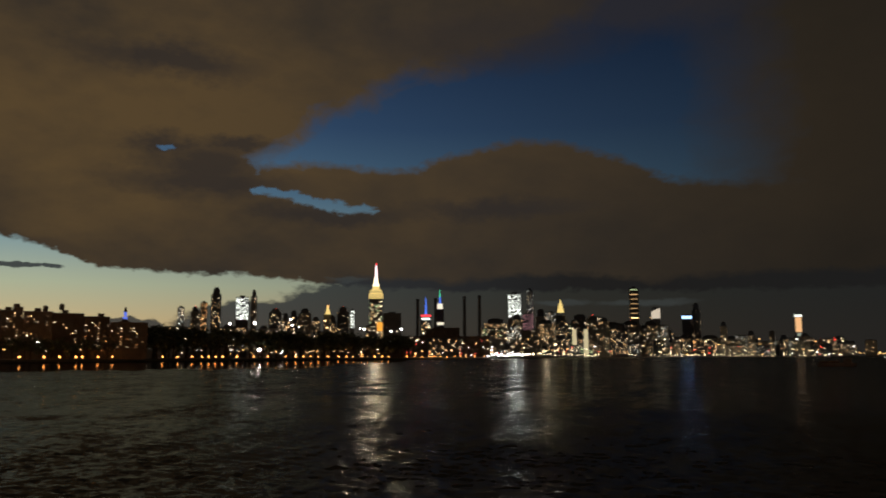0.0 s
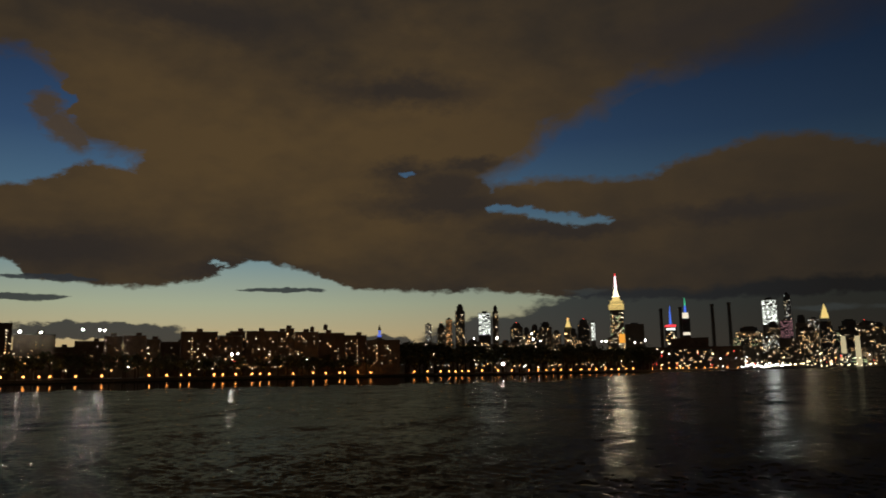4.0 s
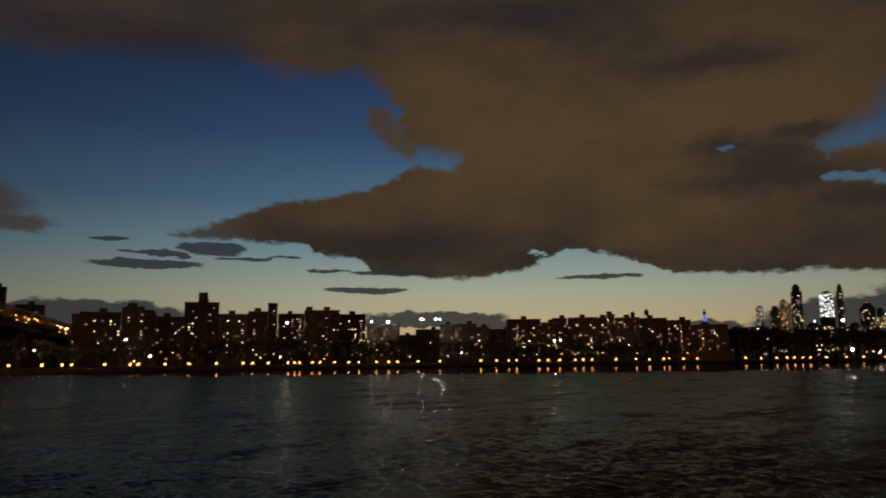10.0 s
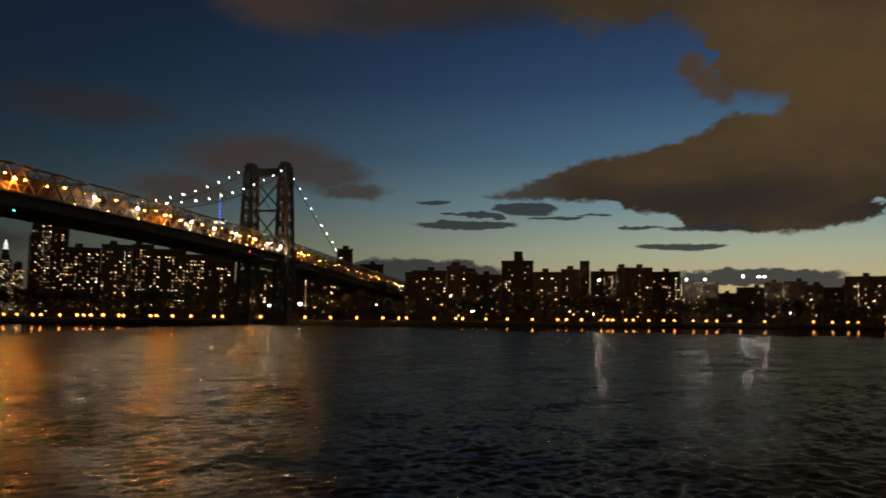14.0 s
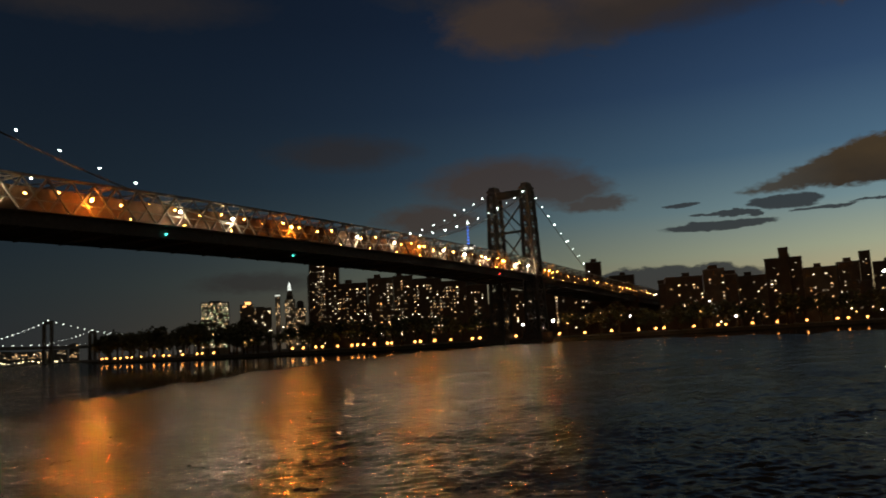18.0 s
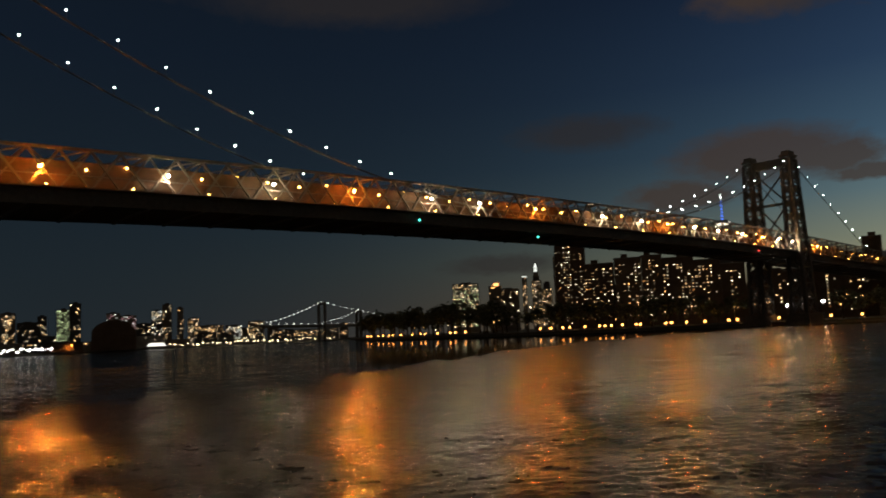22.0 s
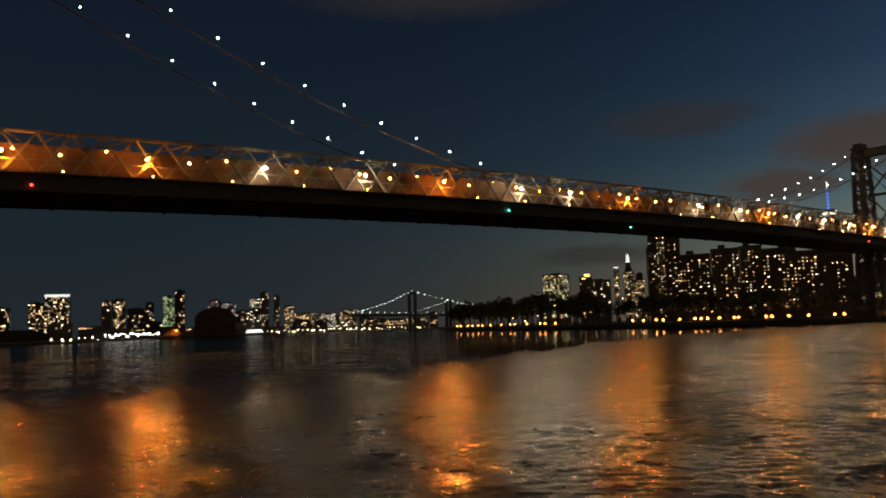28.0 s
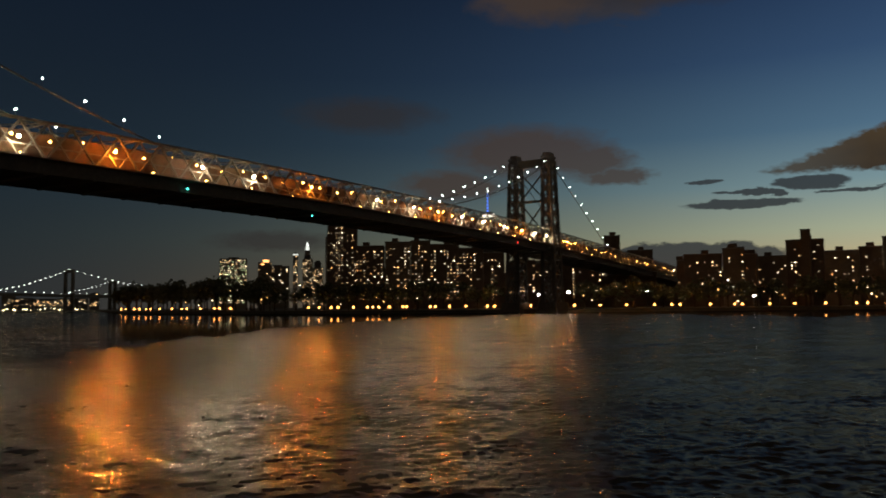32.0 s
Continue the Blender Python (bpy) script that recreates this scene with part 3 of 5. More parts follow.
def tower(s0, top):
    t = thing("bridge_tower", "riveted steel lattice bridge tower on stone piers", "bridge tower", group="bridge towers")
    levels = [6, 16, 26, 36, 46, 55, 64, 73, 82, 91, 99, top - 6]
    half = lambda z: 4.1 + (top - z) / top * 2.3
    wide = lambda z: 2.4 + (top - z) / top * 2.4
    lean = lambda d, z: d + (z / 110 * 1.4 if d == NEAR else -3.2 - z / 110)
    for d in (NEAR, FAR):
        corner = lambda z, i, j: on_bridge(s0 + i * half(z), lean(d, z) + j * wide(z), z)
        for i in (-1, 1):
            for j in (-1, 1):
                part("column", beam(bmesh.new(), corner(5, i, j), corner(top - 4, i, j), 2.1), STEEL_DARK, t)
        for z0, z1 in zip(levels, levels[1:]):
            for j in (-1, 1):
                bar("lattice_bar", corner(z0, -1, j), corner(z1, 1, j), 0.8, t)
                bar("lattice_bar", corner(z0, 1, j), corner(z1, -1, j), 0.8, t)
                bar("lattice_bar", corner(z1, -1, j), corner(z1, 1, j), 0.9, t)
            for i in (-1, 1):
                bar("lattice_bar", corner(z0, i, -1), corner(z1, i, 1), 0.7, t)
                bar("lattice_bar", corner(z0, i, 1), corner(z1, i, -1), 0.7, t)
        cap = bmesh.new()
        for k, (w, z0, z1) in enumerate(((1.15, top - 4.5, top - 2.5), (1.4, top - 2.5, top - 1.0), (1.0, top - 1.0, top + 1.5))):
            c = on_bridge(s0, lean(d, top), 0)
            q = [c + BU * i * half(top) * w + BN * j * wide(top) * w for i, j in ((-1, -1), (1, -1), (1, 1), (-1, 1))]
            lo, hi = [cap.verts.new(p + Vector((0, 0, z0))) for p in q], [cap.verts.new(p + Vector((0, 0, z1))) for p in q]
            for f in (lo[::-1], hi, *((lo[n], lo[(n + 1) % 4], hi[(n + 1) % 4], hi[n]) for n in range(4))):
                cap.faces.new(f)
        part("saddle_cap", cap, STEEL_DARK, t)
        pier = bmesh.new()
        for w, z0, z1 in ((1.3, -3, 3), (1.15, 3, 7)):
            c = on_bridge(s0, lean(d, 0), 0)
            q = [c + BU * i * 8.5 * w + BN * j * 6 * w for i, j in ((-1, -1), (1, -1), (1, 1), (-1, 1))]
            lo, hi = [pier.verts.new(p + Vector((0, 0, z0))) for p in q], [pier.verts.new(p + Vector((0, 0, z1))) for p in q]
            for f in (lo[::-1], hi, *((lo[n], lo[(n + 1) % 4], hi[(n + 1) % 4], hi[n]) for n in range(4))):
                pier.faces.new(f)
        part("stone_pier", pier, STONE, t)
    c = lambda d, z, e: on_bridge(s0, lean(d, z) + e * wide(z), z)
    for z0, z1 in ((54, 78), (78, 100)):
        bar("cross_brace", c(NEAR, z0, 1), c(FAR, z1, -1), 0.9, t)
        bar("cross_brace", c(FAR, z0, -1), c(NEAR, z1, 1), 0.9, t)
    for z, w in ((top - 5, 5.0), (78, 1.6)):
        bar("portal_strut", c(NEAR, z, 1), c(FAR, z, -1), w, t)
    return t


tower(WEST, 110.0)
tower(EAST + 1.6, 120.0)
for d in (NEAR - 0.5, FAR - 1.5):
    bm = bmesh.new()
    A, B = ([bm.verts.new(on_bridge(a, side, deck_top(a) - z)) for a, z in ((EAST - 5, 4.4), (EAST - 15.5, 4.4), (EAST - 10, 8.2), (EAST - 5, 9.4))] for side in (d, d + 2.0))
    bm.faces.new(A)
    bm.faces.new(B[::-1])
    for k in range(4):
        bm.faces.new((A[k], B[k], B[(k + 1) % 4], A[(k + 1) % 4]))
    bmesh.ops.recalc_face_normals(bm, faces=bm.faces)
    part("deck_bracket", bm, STEEL_DARK, bridge)
BULBS = {}


def bulb(name, at, r, mat, parent, sub=1):
    key = (round(r, 2), mat.name)
    if key not in BULBS:
        BULBS[key] = mesh_of("bulb", ball(r, sub), mat)
    ob = new(name, BULBS[key])
    ob.parent = parent
    ob.location = at
    return ob


LAMP_POST = mesh_of("lamp_post", boxed(-0.06, -0.06, 0, 0.06, 0.06, 2.8), STEEL_DARK)


def cable_lamp(s, d):
    post = new("lamp_post", LAMP_POST)
    post.parent, post.location = bridge, on_bridge(s, d, cable_z(s) - 2.4)
    bulb("cable_lamp", (0, 0, 2.9), 0.32, CABLE_WHITE, post)


for d, first, step in ((NEAR, -18.2, 13.75), (FAR, -27.0, 13.85)):
    for s in np.arange(first, WEST + 8, -step):
        if cable_z(s) > deck_top(s) + 9:
            cable_lamp(s, d)
for s in np.arange(-507, -615, -11.1):
    cable_lamp(s, NEAR)
def river_glint(s, colour, watts):
    """An added spot beside a truss lamp, for that lamp's streak on the water."""
    lamp = bpy.data.lights.new("river_glint_spot", "SPOT")
    lamp.energy, lamp.color, lamp.shadow_soft_size = watts, colour, 0.06
    lamp.spot_size, lamp.spot_blend = radians(150), 0.3
    ob = new("river_glint_spot", lamp)
    at = on_bridge(s, NEAR - 3.2, deck_top(s) + 2.5)
    ob.parent = bridge
    ob.matrix_basis = look(at, at - BN * 60 + Vector((0, 0, -45)))


STAR = "oowwowwowwowwwowwo"
for k, s in enumerate((-18, -53, -87, -121, -152, -187, -212, -245, -291, -322, -345, -370, -395, -421, -445, -465, -484, -520)):
    white = STAR[k] == "w"
    bulb("truss_floodlight", on_bridge(s, NEAR - 1.3, deck_top(s) + 5.4), 0.5, WHITE_FLOOD if white else SODIUM_STRONG, bridge)
    glow = bpy.data.lights.new("truss_floodlight", "POINT")
    glow.energy, glow.color, glow.shadow_soft_size = (4200.0 if white else 9000.0), ((1.0, 0.68, 0.38) if white else (1.0, 0.21, 0.014)), 0.6
    lit = new("truss_floodlight_glow", glow)
    lit.parent, lit.location = bridge, on_bridge(s, NEAR - 1.5, deck_top(s) + 3.6)
    # extra spots without fixtures, only for the lamp streaks on the river
    if white:
        river_glint(s, (1.0, 0.7, 0.4), float(np.interp(s, [-500, -330, -216, -214, -180, -178, -80], [6500, 9000, 15000, 31000, 31000, 16000, 10000])))
    else:
        river_glint(s, (1.0, 0.27, 0.03), float(np.interp(s, [-500, -345, -230, -30], [28000, 54000, 86000, 94000])))
for k, s in enumerate(np.arange(-880, 60, 11.3)):
    bulb("road_lamp", on_bridge(s, NEAR + 5.2 + 0.8 * (k % 2), deck_top(s) + 6.6 + 0.8 * (k % 3)), 0.42, AMBER, bridge)
    if k % 2 and s > -820:
        glow = bpy.data.lights.new("road_lamp_light", "POINT")
        glow.energy, glow.color, glow.shadow_soft_size = 45.0, (1.0, 0.3, 0.04), 0.5
        lit = new("road_lamp_light", glow)
        lit.parent, lit.location = bridge, on_bridge(s + 1.2, NEAR + 4, deck_top(s) + 4.8)
    if k % 2:
        bulb("path_lamp", on_bridge(s, NEAR + 0.9, deck_top(s) + 1.2), 0.3, AMBER, bridge)
for s, m in ((-181, GREEN_NAV), (-246, GREEN_NAV), (-440, RED_NAV), (-25, RED_NAV)):
    bulb("navigation_light", on_bridge(s, NEAR - 0.9, deck_top(s) - (6.5 if m is GREEN_NAV and s < -200 else 3)), 0.4, m, bridge)
for ds, z in ((-1.6, 55.0), (0.0, 57.0), (1.6, 54.6)):
    bulb("tower_floodlight", on_bridge(EAST + 1 + ds, NEAR - 6.5, z), 0.5, WHITE_FLOOD, bridge)
for k, s in enumerate(np.arange(-905, -780, 11.0)):
    bulb("approach_lamp", on_bridge(s, NEAR + 4 + 8 * (k % 2), deck_top(s) + 7.5), 0.45, STADIUM, bridge)
glow = bpy.data.lights.new("tower_floodlight", "POINT")
glow.energy, glow.color, glow.shadow_soft_size = 2200.0, (1.0, 0.86, 0.5), 0.8
lit = new("tower_floodlight_glow", glow)
lit.parent, lit.location = bridge, on_bridge(EAST + 1, NEAR - 9.5, 56.0)


# ---- city ----
WINDOW = {m.name: mesh_of("window", boxed(-0.8, -0.08, -0.7, 0.8, 0.08, 0.7), m) for m in (WINDOW_WARM, WINDOW_PALE, WINDOW_ORANGE)}
FLOOR = {m.name: mesh_of("window_band", boxed(-0.5, -0.15, -0.5, 0.5, 0.15, 0.5), m) for m in (WINDOW_WARM, WINDOW_PALE, WINDOW_ORANGE, WINDOW_WHITE, WINDOW_PINK, WINDOW_GREEN)}


def facing(az, dist, turn=0.0):
    return Matrix.Translation(place(az, dist)) @ Matrix.Rotation(radians(az + turn), 4, "Z")


def window(parent, x, y, z, rng, warm=0.55, scale=1.0):
    k = rng.random()
    me = WINDOW["warm_lit_window" if k < warm else "pale_lit_window" if k < 0.93 else "orange_lit_window"]
    ob = new("window", me)
    ob.parent = parent
    ob.location = (x, y, z)
    ob.scale = (scale, 1, scale)
    return ob


SEED = [0]


def apartment(az, dist, w, h, lit=0.17, mat=None, mech=True, depth=16):
    if 76 < az < 92 and lit > 0.06:
        lit = 0.34
    SEED[0] += 1
    rng = random.Random(SEED[0])
    b = thing("apartment_block", "dark brick apartment block with some lit windows", "building", group="riverside apartment blocks")
    b.matrix_basis = facing(az, dist, rng.uniform(-6, 6))
    part("wall", boxed(-w / 2, 0, 2, w / 2, depth, h), mat or rng.choice((BRICK, BRICK, BRICK_TAN)), b)
    part("parapet", boxed(-w / 2 - 0.3, -0.3, h, w / 2 + 0.3, depth + 0.3, h + 0.8), CONCRETE, b)
    if mech:
        c = rng.uniform(-0.2, 0.2) * w
        part("roof_house", boxed(c - 3, 4, h + 0.8, c + 3, 11, h + 4.2), BRICK, b)
    cols = max(2, int(w / 3.0))
    stair = rng.randrange(cols) if rng.random() < 0.12 else -1
    for i in range(cols):
        x = (i + 0.5) / cols * w - w / 2
        p = lit * rng.choice((0.3, 0.8, 1.5, 1.4))
        for f in range(int((h - 14) / 2.9)):
            if i == stair or rng.random() < p:
                window(b, x, -0.1, 12.5 + f * 2.9, rng, 0.5, rng.choice((0.5, 0.58, 0.66)))
    return b


apartment(62.59, 760, 14.6, 56.4)
apartment(61.63, 760, 10.1, 50.3)
apartment(60.25, 760, 24.7, 47.4)
apartment(58.21, 760, 30.6, 61.2)
apartment(56.01, 760, 26.8, 50.3)
apartment(54.30, 760, 17.5, 52.9)
apartment(51.99, 1000, 32.0, 65.5)
apartment(50.58, 760, 12.3, 54.3)
apartment(49.29, 760, 20.8, 54.2)
apartment(47.57, 820, 27.4, 53.8)
apartment(45.31, 860, 36.8, 45.2)
apartment(40.56, 950, 19.6, 48.2)
apartment(39.21, 950, 24.2, 49.0)
apartment(38.02, 950, 14.4, 44.9)
apartment(34.96, 900, 38.3, 51.2)
apartment(32.89, 900, 24.8, 46.7)
apartment(32.40, 920, 17.6, 52.8)
apartment(30.72, 920, 34.7, 53.0)
apartment(28.72, 920, 9.1, 56.0)
apartment(29.31, 920, 9.6, 52.4)
apartment(27.57, 920, 27.0, 51.9)
apartment(25.75, 920, 30.1, 50.6)
apartment(23.99, 920, 25.1, 47.6)
apartment(21.97, 920, 38.2, 41.8)
apartment(66.24, 720, 6.1, 43.5)
apartment(64.72, 720, 31.9, 48.5)
apartment(62.70, 720, 17.7, 53.0)
apartment(61.59, 720, 9.2, 47.6)
apartment(68.99, 900, 27.8, 66.0)
apartment(70.95, 760, 15.4, 71.0)
apartment(90.76, 900, 33.8, 102.9)
apartment(88.74, 720, 25.9, 61.1)
apartment(86.65, 720, 23.7, 64.8)
apartment(84.97, 800, 20.1, 72.6)
apartment(83.19, 720, 27.1, 62.3)
apartment(81.23, 720, 22.4, 58.6)
apartment(79.54, 720, 19.6, 53.9)
apartment(77.38, 720, 22.0, 46.5)
apartment(75.64, 720, 21.8, 44.0)


apartment(73.4, 740, 36, 50, 0.03, BRICK)
apartment(71.2, 800, 40, 44, 0.03, BRICK)
apartment(69.2, 760, 34, 40, 0.03, BRICK)
block = apartment(58.15, 752, 7.6, 69.5, 0.0, BRICK, False, 8)
apartment(53.3, 1150, 13.5, 90, 0.05, BRICK, False, 12)
for az, z in ((27.16, 59.5), (26.2, 62.0)):
    tank = thing("roof_water_tank", "dark wooden water tank on legs over a roof", "water tank", group="roof water tanks")
    tank.matrix_basis = facing(az, 921)
    bm = bmesh.new()
    tube(bm, [(0, 6, z - 7), (0, 6, z - 1.5), (0, 6, z)], [2.6, 2.6, 0.3], 12)
    part("barrel", bm, BARK, tank)
    for i, j in ((-1, -1), (1, -1), (1, 1), (-1, 1)):
        part("leg", boxed(i * 1.8 - 0.15, 6 + j * 1.8 - 0.15, 46, i * 1.8 + 0.15, 6 + j * 1.8 + 0.15, z - 7), STEEL_DARK, tank)

# ---- towers farther off ----
def band(parent, x, z, w, h, mat, y=-0.2):
    ob = new("window_band", FLOOR[mat.name])
    ob.parent = parent
    ob.location, ob.scale = (x, y, z), (w, 1, h)
    return ob


def office(az, dist, w, h, style):
    SEED[0] += 1
    rng = random.Random(SEED[0] * 7)
    looks = {"dark": "dark high-rise with few lit floors", "warm": "high-rise with warm lit floors", "pale": "slim high-rise with pale lit floors",
             "orange": "high-rise with glowing orange floors", "white": "glass tower with brightly lit white floors", "pink": "square tower washed in pink light",
             "pinkwhite": "stepped block with pink and white lit floors", "green": "tower with greenish lit floors", "crown": "tower with a bright white crown",
             "gold": "broad office block with green-gold lit floors", "orange_top": "dark block with orange lit roof house", "strip": "low riverside power house with lit strips", "ladder": "slim square tower with spaced lit bands", "pale_wall": "broad pale windowless block"}
    b = thing("high_rise", looks[style], "building", group="skyline towers")
    b.matrix_basis = facing(az, dist, rng.uniform(-5, 5))
    d = min(w, 40)
    top = rng.uniform(0.86, 0.95) if style in ("dark", "warm") and w > 24 and h > 90 else 1.0
    part("wall", boxed(-w / 2, 0, 2, w / 2, d, h * top), LIMESTONE if style in ("pale_wall", "ladder") else rng.choice((GLASS_WALL, GLASS_WALL, CONCRETE, LIMESTONE)), b)
    if top < 1:
        part("upper_wall", boxed(-w * 0.33, 3, h * top, w * 0.33, d - 3, h), GLASS_WALL, b)
    part("roof_house", boxed(-w * 0.2, d * 0.3, h, w * 0.2, d * 0.7, h + h * 0.03), ROOFING, b)
    px = dist / 1369.0
    step = max(3.6, px * 2.5)
    fill, mats = {"dark": (0.16, (WINDOW_WARM, WINDOW_PALE)), "warm": (0.42, (WINDOW_WARM, WINDOW_PALE, WINDOW_WARM)), "pale": (0.5, (WINDOW_PALE, WINDOW_WHITE)),
                  "orange": (0.75, (WINDOW_ORANGE, WINDOW_WARM)), "white": (0.9, (WINDOW_WHITE,)), "pink": (0.9, (WINDOW_PINK,)), "pinkwhite": (0.5, (WINDOW_PINK, WINDOW_WHITE)),
                  "green": (0.6, (WINDOW_GREEN,)), "crown": (0.5, (WINDOW_WARM, WINDOW_PALE)), "gold": (0.55, (WINDOW_WARM, WINDOW_GREEN, WINDOW_PALE)), "orange_top": (0.12, (WINDOW_WARM,)), "strip": (0.9, (WINDOW_GREEN, WINDOW_PALE)),
                  "ladder": (0.0, (WINDOW_WARM,)), "pale_wall": (0.03, (WINDOW_PALE,))}[style]
    z = h * top - step * 0.9
    base = max(14, h * (0.62 if style in ("white", "pink") else 0.0))
    lit, used = bmesh.new(), list(dict.fromkeys(mats))
    while z > base:
        x = -w / 2 + px
        while x < w / 2 - px:
            run = min(rng.uniform(0.7, 2.1) * px * (3 if style in ("white", "pink", "strip") else 1), w / 2 - px * 0.4 - x)
            if run > px * 0.5 and rng.random() < fill:
                tall, mat = min(1.9, step * 0.48) if style != "white" else step * 0.7, rng.choice(mats)
                if dist <= 1300:
                    band(b, x + run / 2, z, run, tall, mat)
                else:
                    first = len(lit.faces)
                    box(lit, x, -0.35, z - tall / 2, x + run, -0.05, z + tall / 2)
                    lit.faces.ensure_lookup_table()
                    for f in lit.faces[first:]:
                        f.material_index = used.index(mat)
            x += run + rng.uniform(0.7, 2.6) * px
        z -= step
    if lit.faces:
        tagged(part("lit_facade", lit, used, b), "many small lit windows", kind="stuff")
    else:
        lit.free()
    if style == "ladder":
        for k in range(7):
            band(b, 0, h - 8 - k * 27, w * 0.8, 4.5, WINDOW_WARM if k else WINDOW_GREEN)
    if style == "orange_top":
        band(b, 2, h + 2, w * 0.4, 5, WINDOW_ORANGE)
        band(b, -4, h - 4, w * 0.25, 2.2, WINDOW_ORANGE)
    if style == "crown":
        band(b, 0, h - 2.5, w * 1.02, 4.5, WINDOW_WHITE)
    if style == "dark" and h > 120 and rng.random() < 0.6:
        bulb("roof_beacon", (0, d / 2, h + h * 0.03 + 1), 1.3, RED_NAV, b)
    return b


office(18.68, 3300, 26, 203, "pale")
office(17.71, 3500, 36, 213, "dark")
office(17.14, 3400, 27, 230, "orange")
office(16.35, 3700, 43, 312, "warm")
office(14.54, 3500, 54, 263, "white")
office(13.71, 3600, 26, 296, "dark")
office(12.20, 2900, 45, 175, "dark")
office(11.46, 2600, 26, 142, "warm")
office(10.88, 2900, 31, 168, "dark")
office(10.12, 2700, 41, 164, "dark")
office(9.28, 2500, 27, 126, "warm")
office(8.07, 2700, 25, 141, "warm")
office(7.36, 2800, 41, 177, "dark")
office(6.67, 2700, 15, 163, "white")
office(3.74, 2900, 67, 165, "pale_wall")
office(15.45, 2400, 39, 98, "warm")
office(12.99, 2400, 31, 95, "dark")
office(-3.87, 2600, 78, 127, "warm")
office(-5.27, 3600, 60, 291, "white")
office(-6.40, 3900, 29, 334, "pale")
office(-6.25, 3300, 47, 183, "pink")
office(-7.19, 3200, 43, 191, "dark")
office(-7.92, 3000, 37, 170, "pale")
office(-10.92, 2800, 41, 143, "dark")
office(-11.71, 2700, 36, 131, "dark")
office(-5.44, 2700, 40, 145, "warm")
office(-9.92, 2600, 85, 31, "strip")
office(-8.58, 3000, 48, 155, "warm")
office(-12.75, 2700, 58, 112, "warm")
office(-14.54, 2900, 37, 112, "dark")
office(-13.88, 4600, 51, 392, "ladder")
office(-15.29, 4200, 49, 251, "warm")
office(-17.50, 4100, 51, 207, "dark")
office(-18.07, 4300, 42, 274, "dark")
office(-19.85, 4000, 32, 164, "warm")
office(-21.61, 4000, 36, 120, "warm")
office(-22.91, 4100, 24, 123, "warm")
office(-16.01, 4000, 58, 139, "dark")
office(-16.74, 3950, 47, 93, "warm")
office(-18.64, 3950, 46, 92, "warm")
office(-19.26, 4100, 43, 80, "warm")
office(-20.51, 4100, 61, 79, "warm")
office(-22.40, 4200, 45, 75, "warm")
office(-23.63, 4300, 38, 106, "warm")
office(-25.27, 4300, 64, 74, "warm")
office(-26.17, 4300, 54, 64, "dark")
office(-27.48, 4400, 72, 64, "warm")
office(-28.77, 4400, 53, 83, "dark")
office(138.44, 1500, 15, 84, "pale")
office(136.69, 1400, 33, 56, "warm")
office(134.50, 1500, 25, 67, "warm")
office(133.28, 1500, 39, 82, "crown")
office(130.27, 1600, 17, 73, "dark")
office(129.48, 1600, 22, 76, "warm")
office(129.47, 1600, 23, 74, "warm")
office(127.55, 1700, 16, 73, "dark")
office(126.32, 1700, 22, 85, "green")
office(125.57, 1650, 20, 94, "dark")
office(123.26, 1800, 26, 79, "pinkwhite")
office(122.29, 1800, 32, 73, "pinkwhite")
office(120.47, 1900, 23, 86, "pale")
office(119.80, 2000, 22, 105, "dark")
office(118.92, 2000, 14, 96, "dark")
office(118.04, 2000, 27, 69, "warm")
office(116.85, 2000, 58, 50, "warm")
office(115.32, 2050, 40, 49, "pale")
office(113.78, 2050, 40, 57, "warm")
office(128.40, 1500, 31, 55, "dark")
office(121.31, 1800, 30, 55, "dark")
office(113.66, 2100, 31, 47, "warm")
office(110.34, 2200, 96, 32, "warm")

office(93.27, 2800, 34, 194, "warm")
office(92.52, 2500, 33, 150, "warm")
office(95.4, 1500, 44, 84, "dark")
office(94.12, 2900, 18, 202, "crown")
office(98.5, 1440, 47, 94, "gold")
office(96.3, 1480, 25, 90, "orange_top")
office(90.75, 1150, 45, 124, "dark")
# darker blocks behind the riverside rows
back = random.Random(5)
az = 100.0
while az > 19:
    dist = shore(az) + back.uniform(330, 460)
    w = back.uniform(30, 64)
    if az < 91:
        apartment(az, dist, w, (5 + dist * math.tan(radians(back.uniform(1.5, 2.45)))) if az < 75 or az > 90 else back.uniform(40, 62), 0.05)
    az -= math.degrees(w / dist) * 0.62
az = 140.0
while az > 107.5:
    dist = shore(az) + back.uniform(60, 420)
    w = back.uniform(18, 50)
    office(az, dist, w, 5 + dist * math.tan(radians(back.uniform(0.35, 1.15))), back.choice(("dark", "warm", "dark", "dark")))
    az -= math.degrees(w / dist) * back.uniform(0.8, 1.3)
# low fabric between the towers
rng = random.Random(11)
az = 19.6
while az > -28:
    dist = shore(az) + rng.uniform(90, 420)
    w = rng.uniform(26, 62) * (1 + dist / 6000)
    office(az, dist, w, rng.uniform(0.012, 0.026) * dist + 5, rng.choice(("dark", "warm", "warm", "pale")))
    az -= math.degrees(w / dist) * rng.uniform(0.55, 0.95)


# taller blocks behind them, close together
az = 19.0
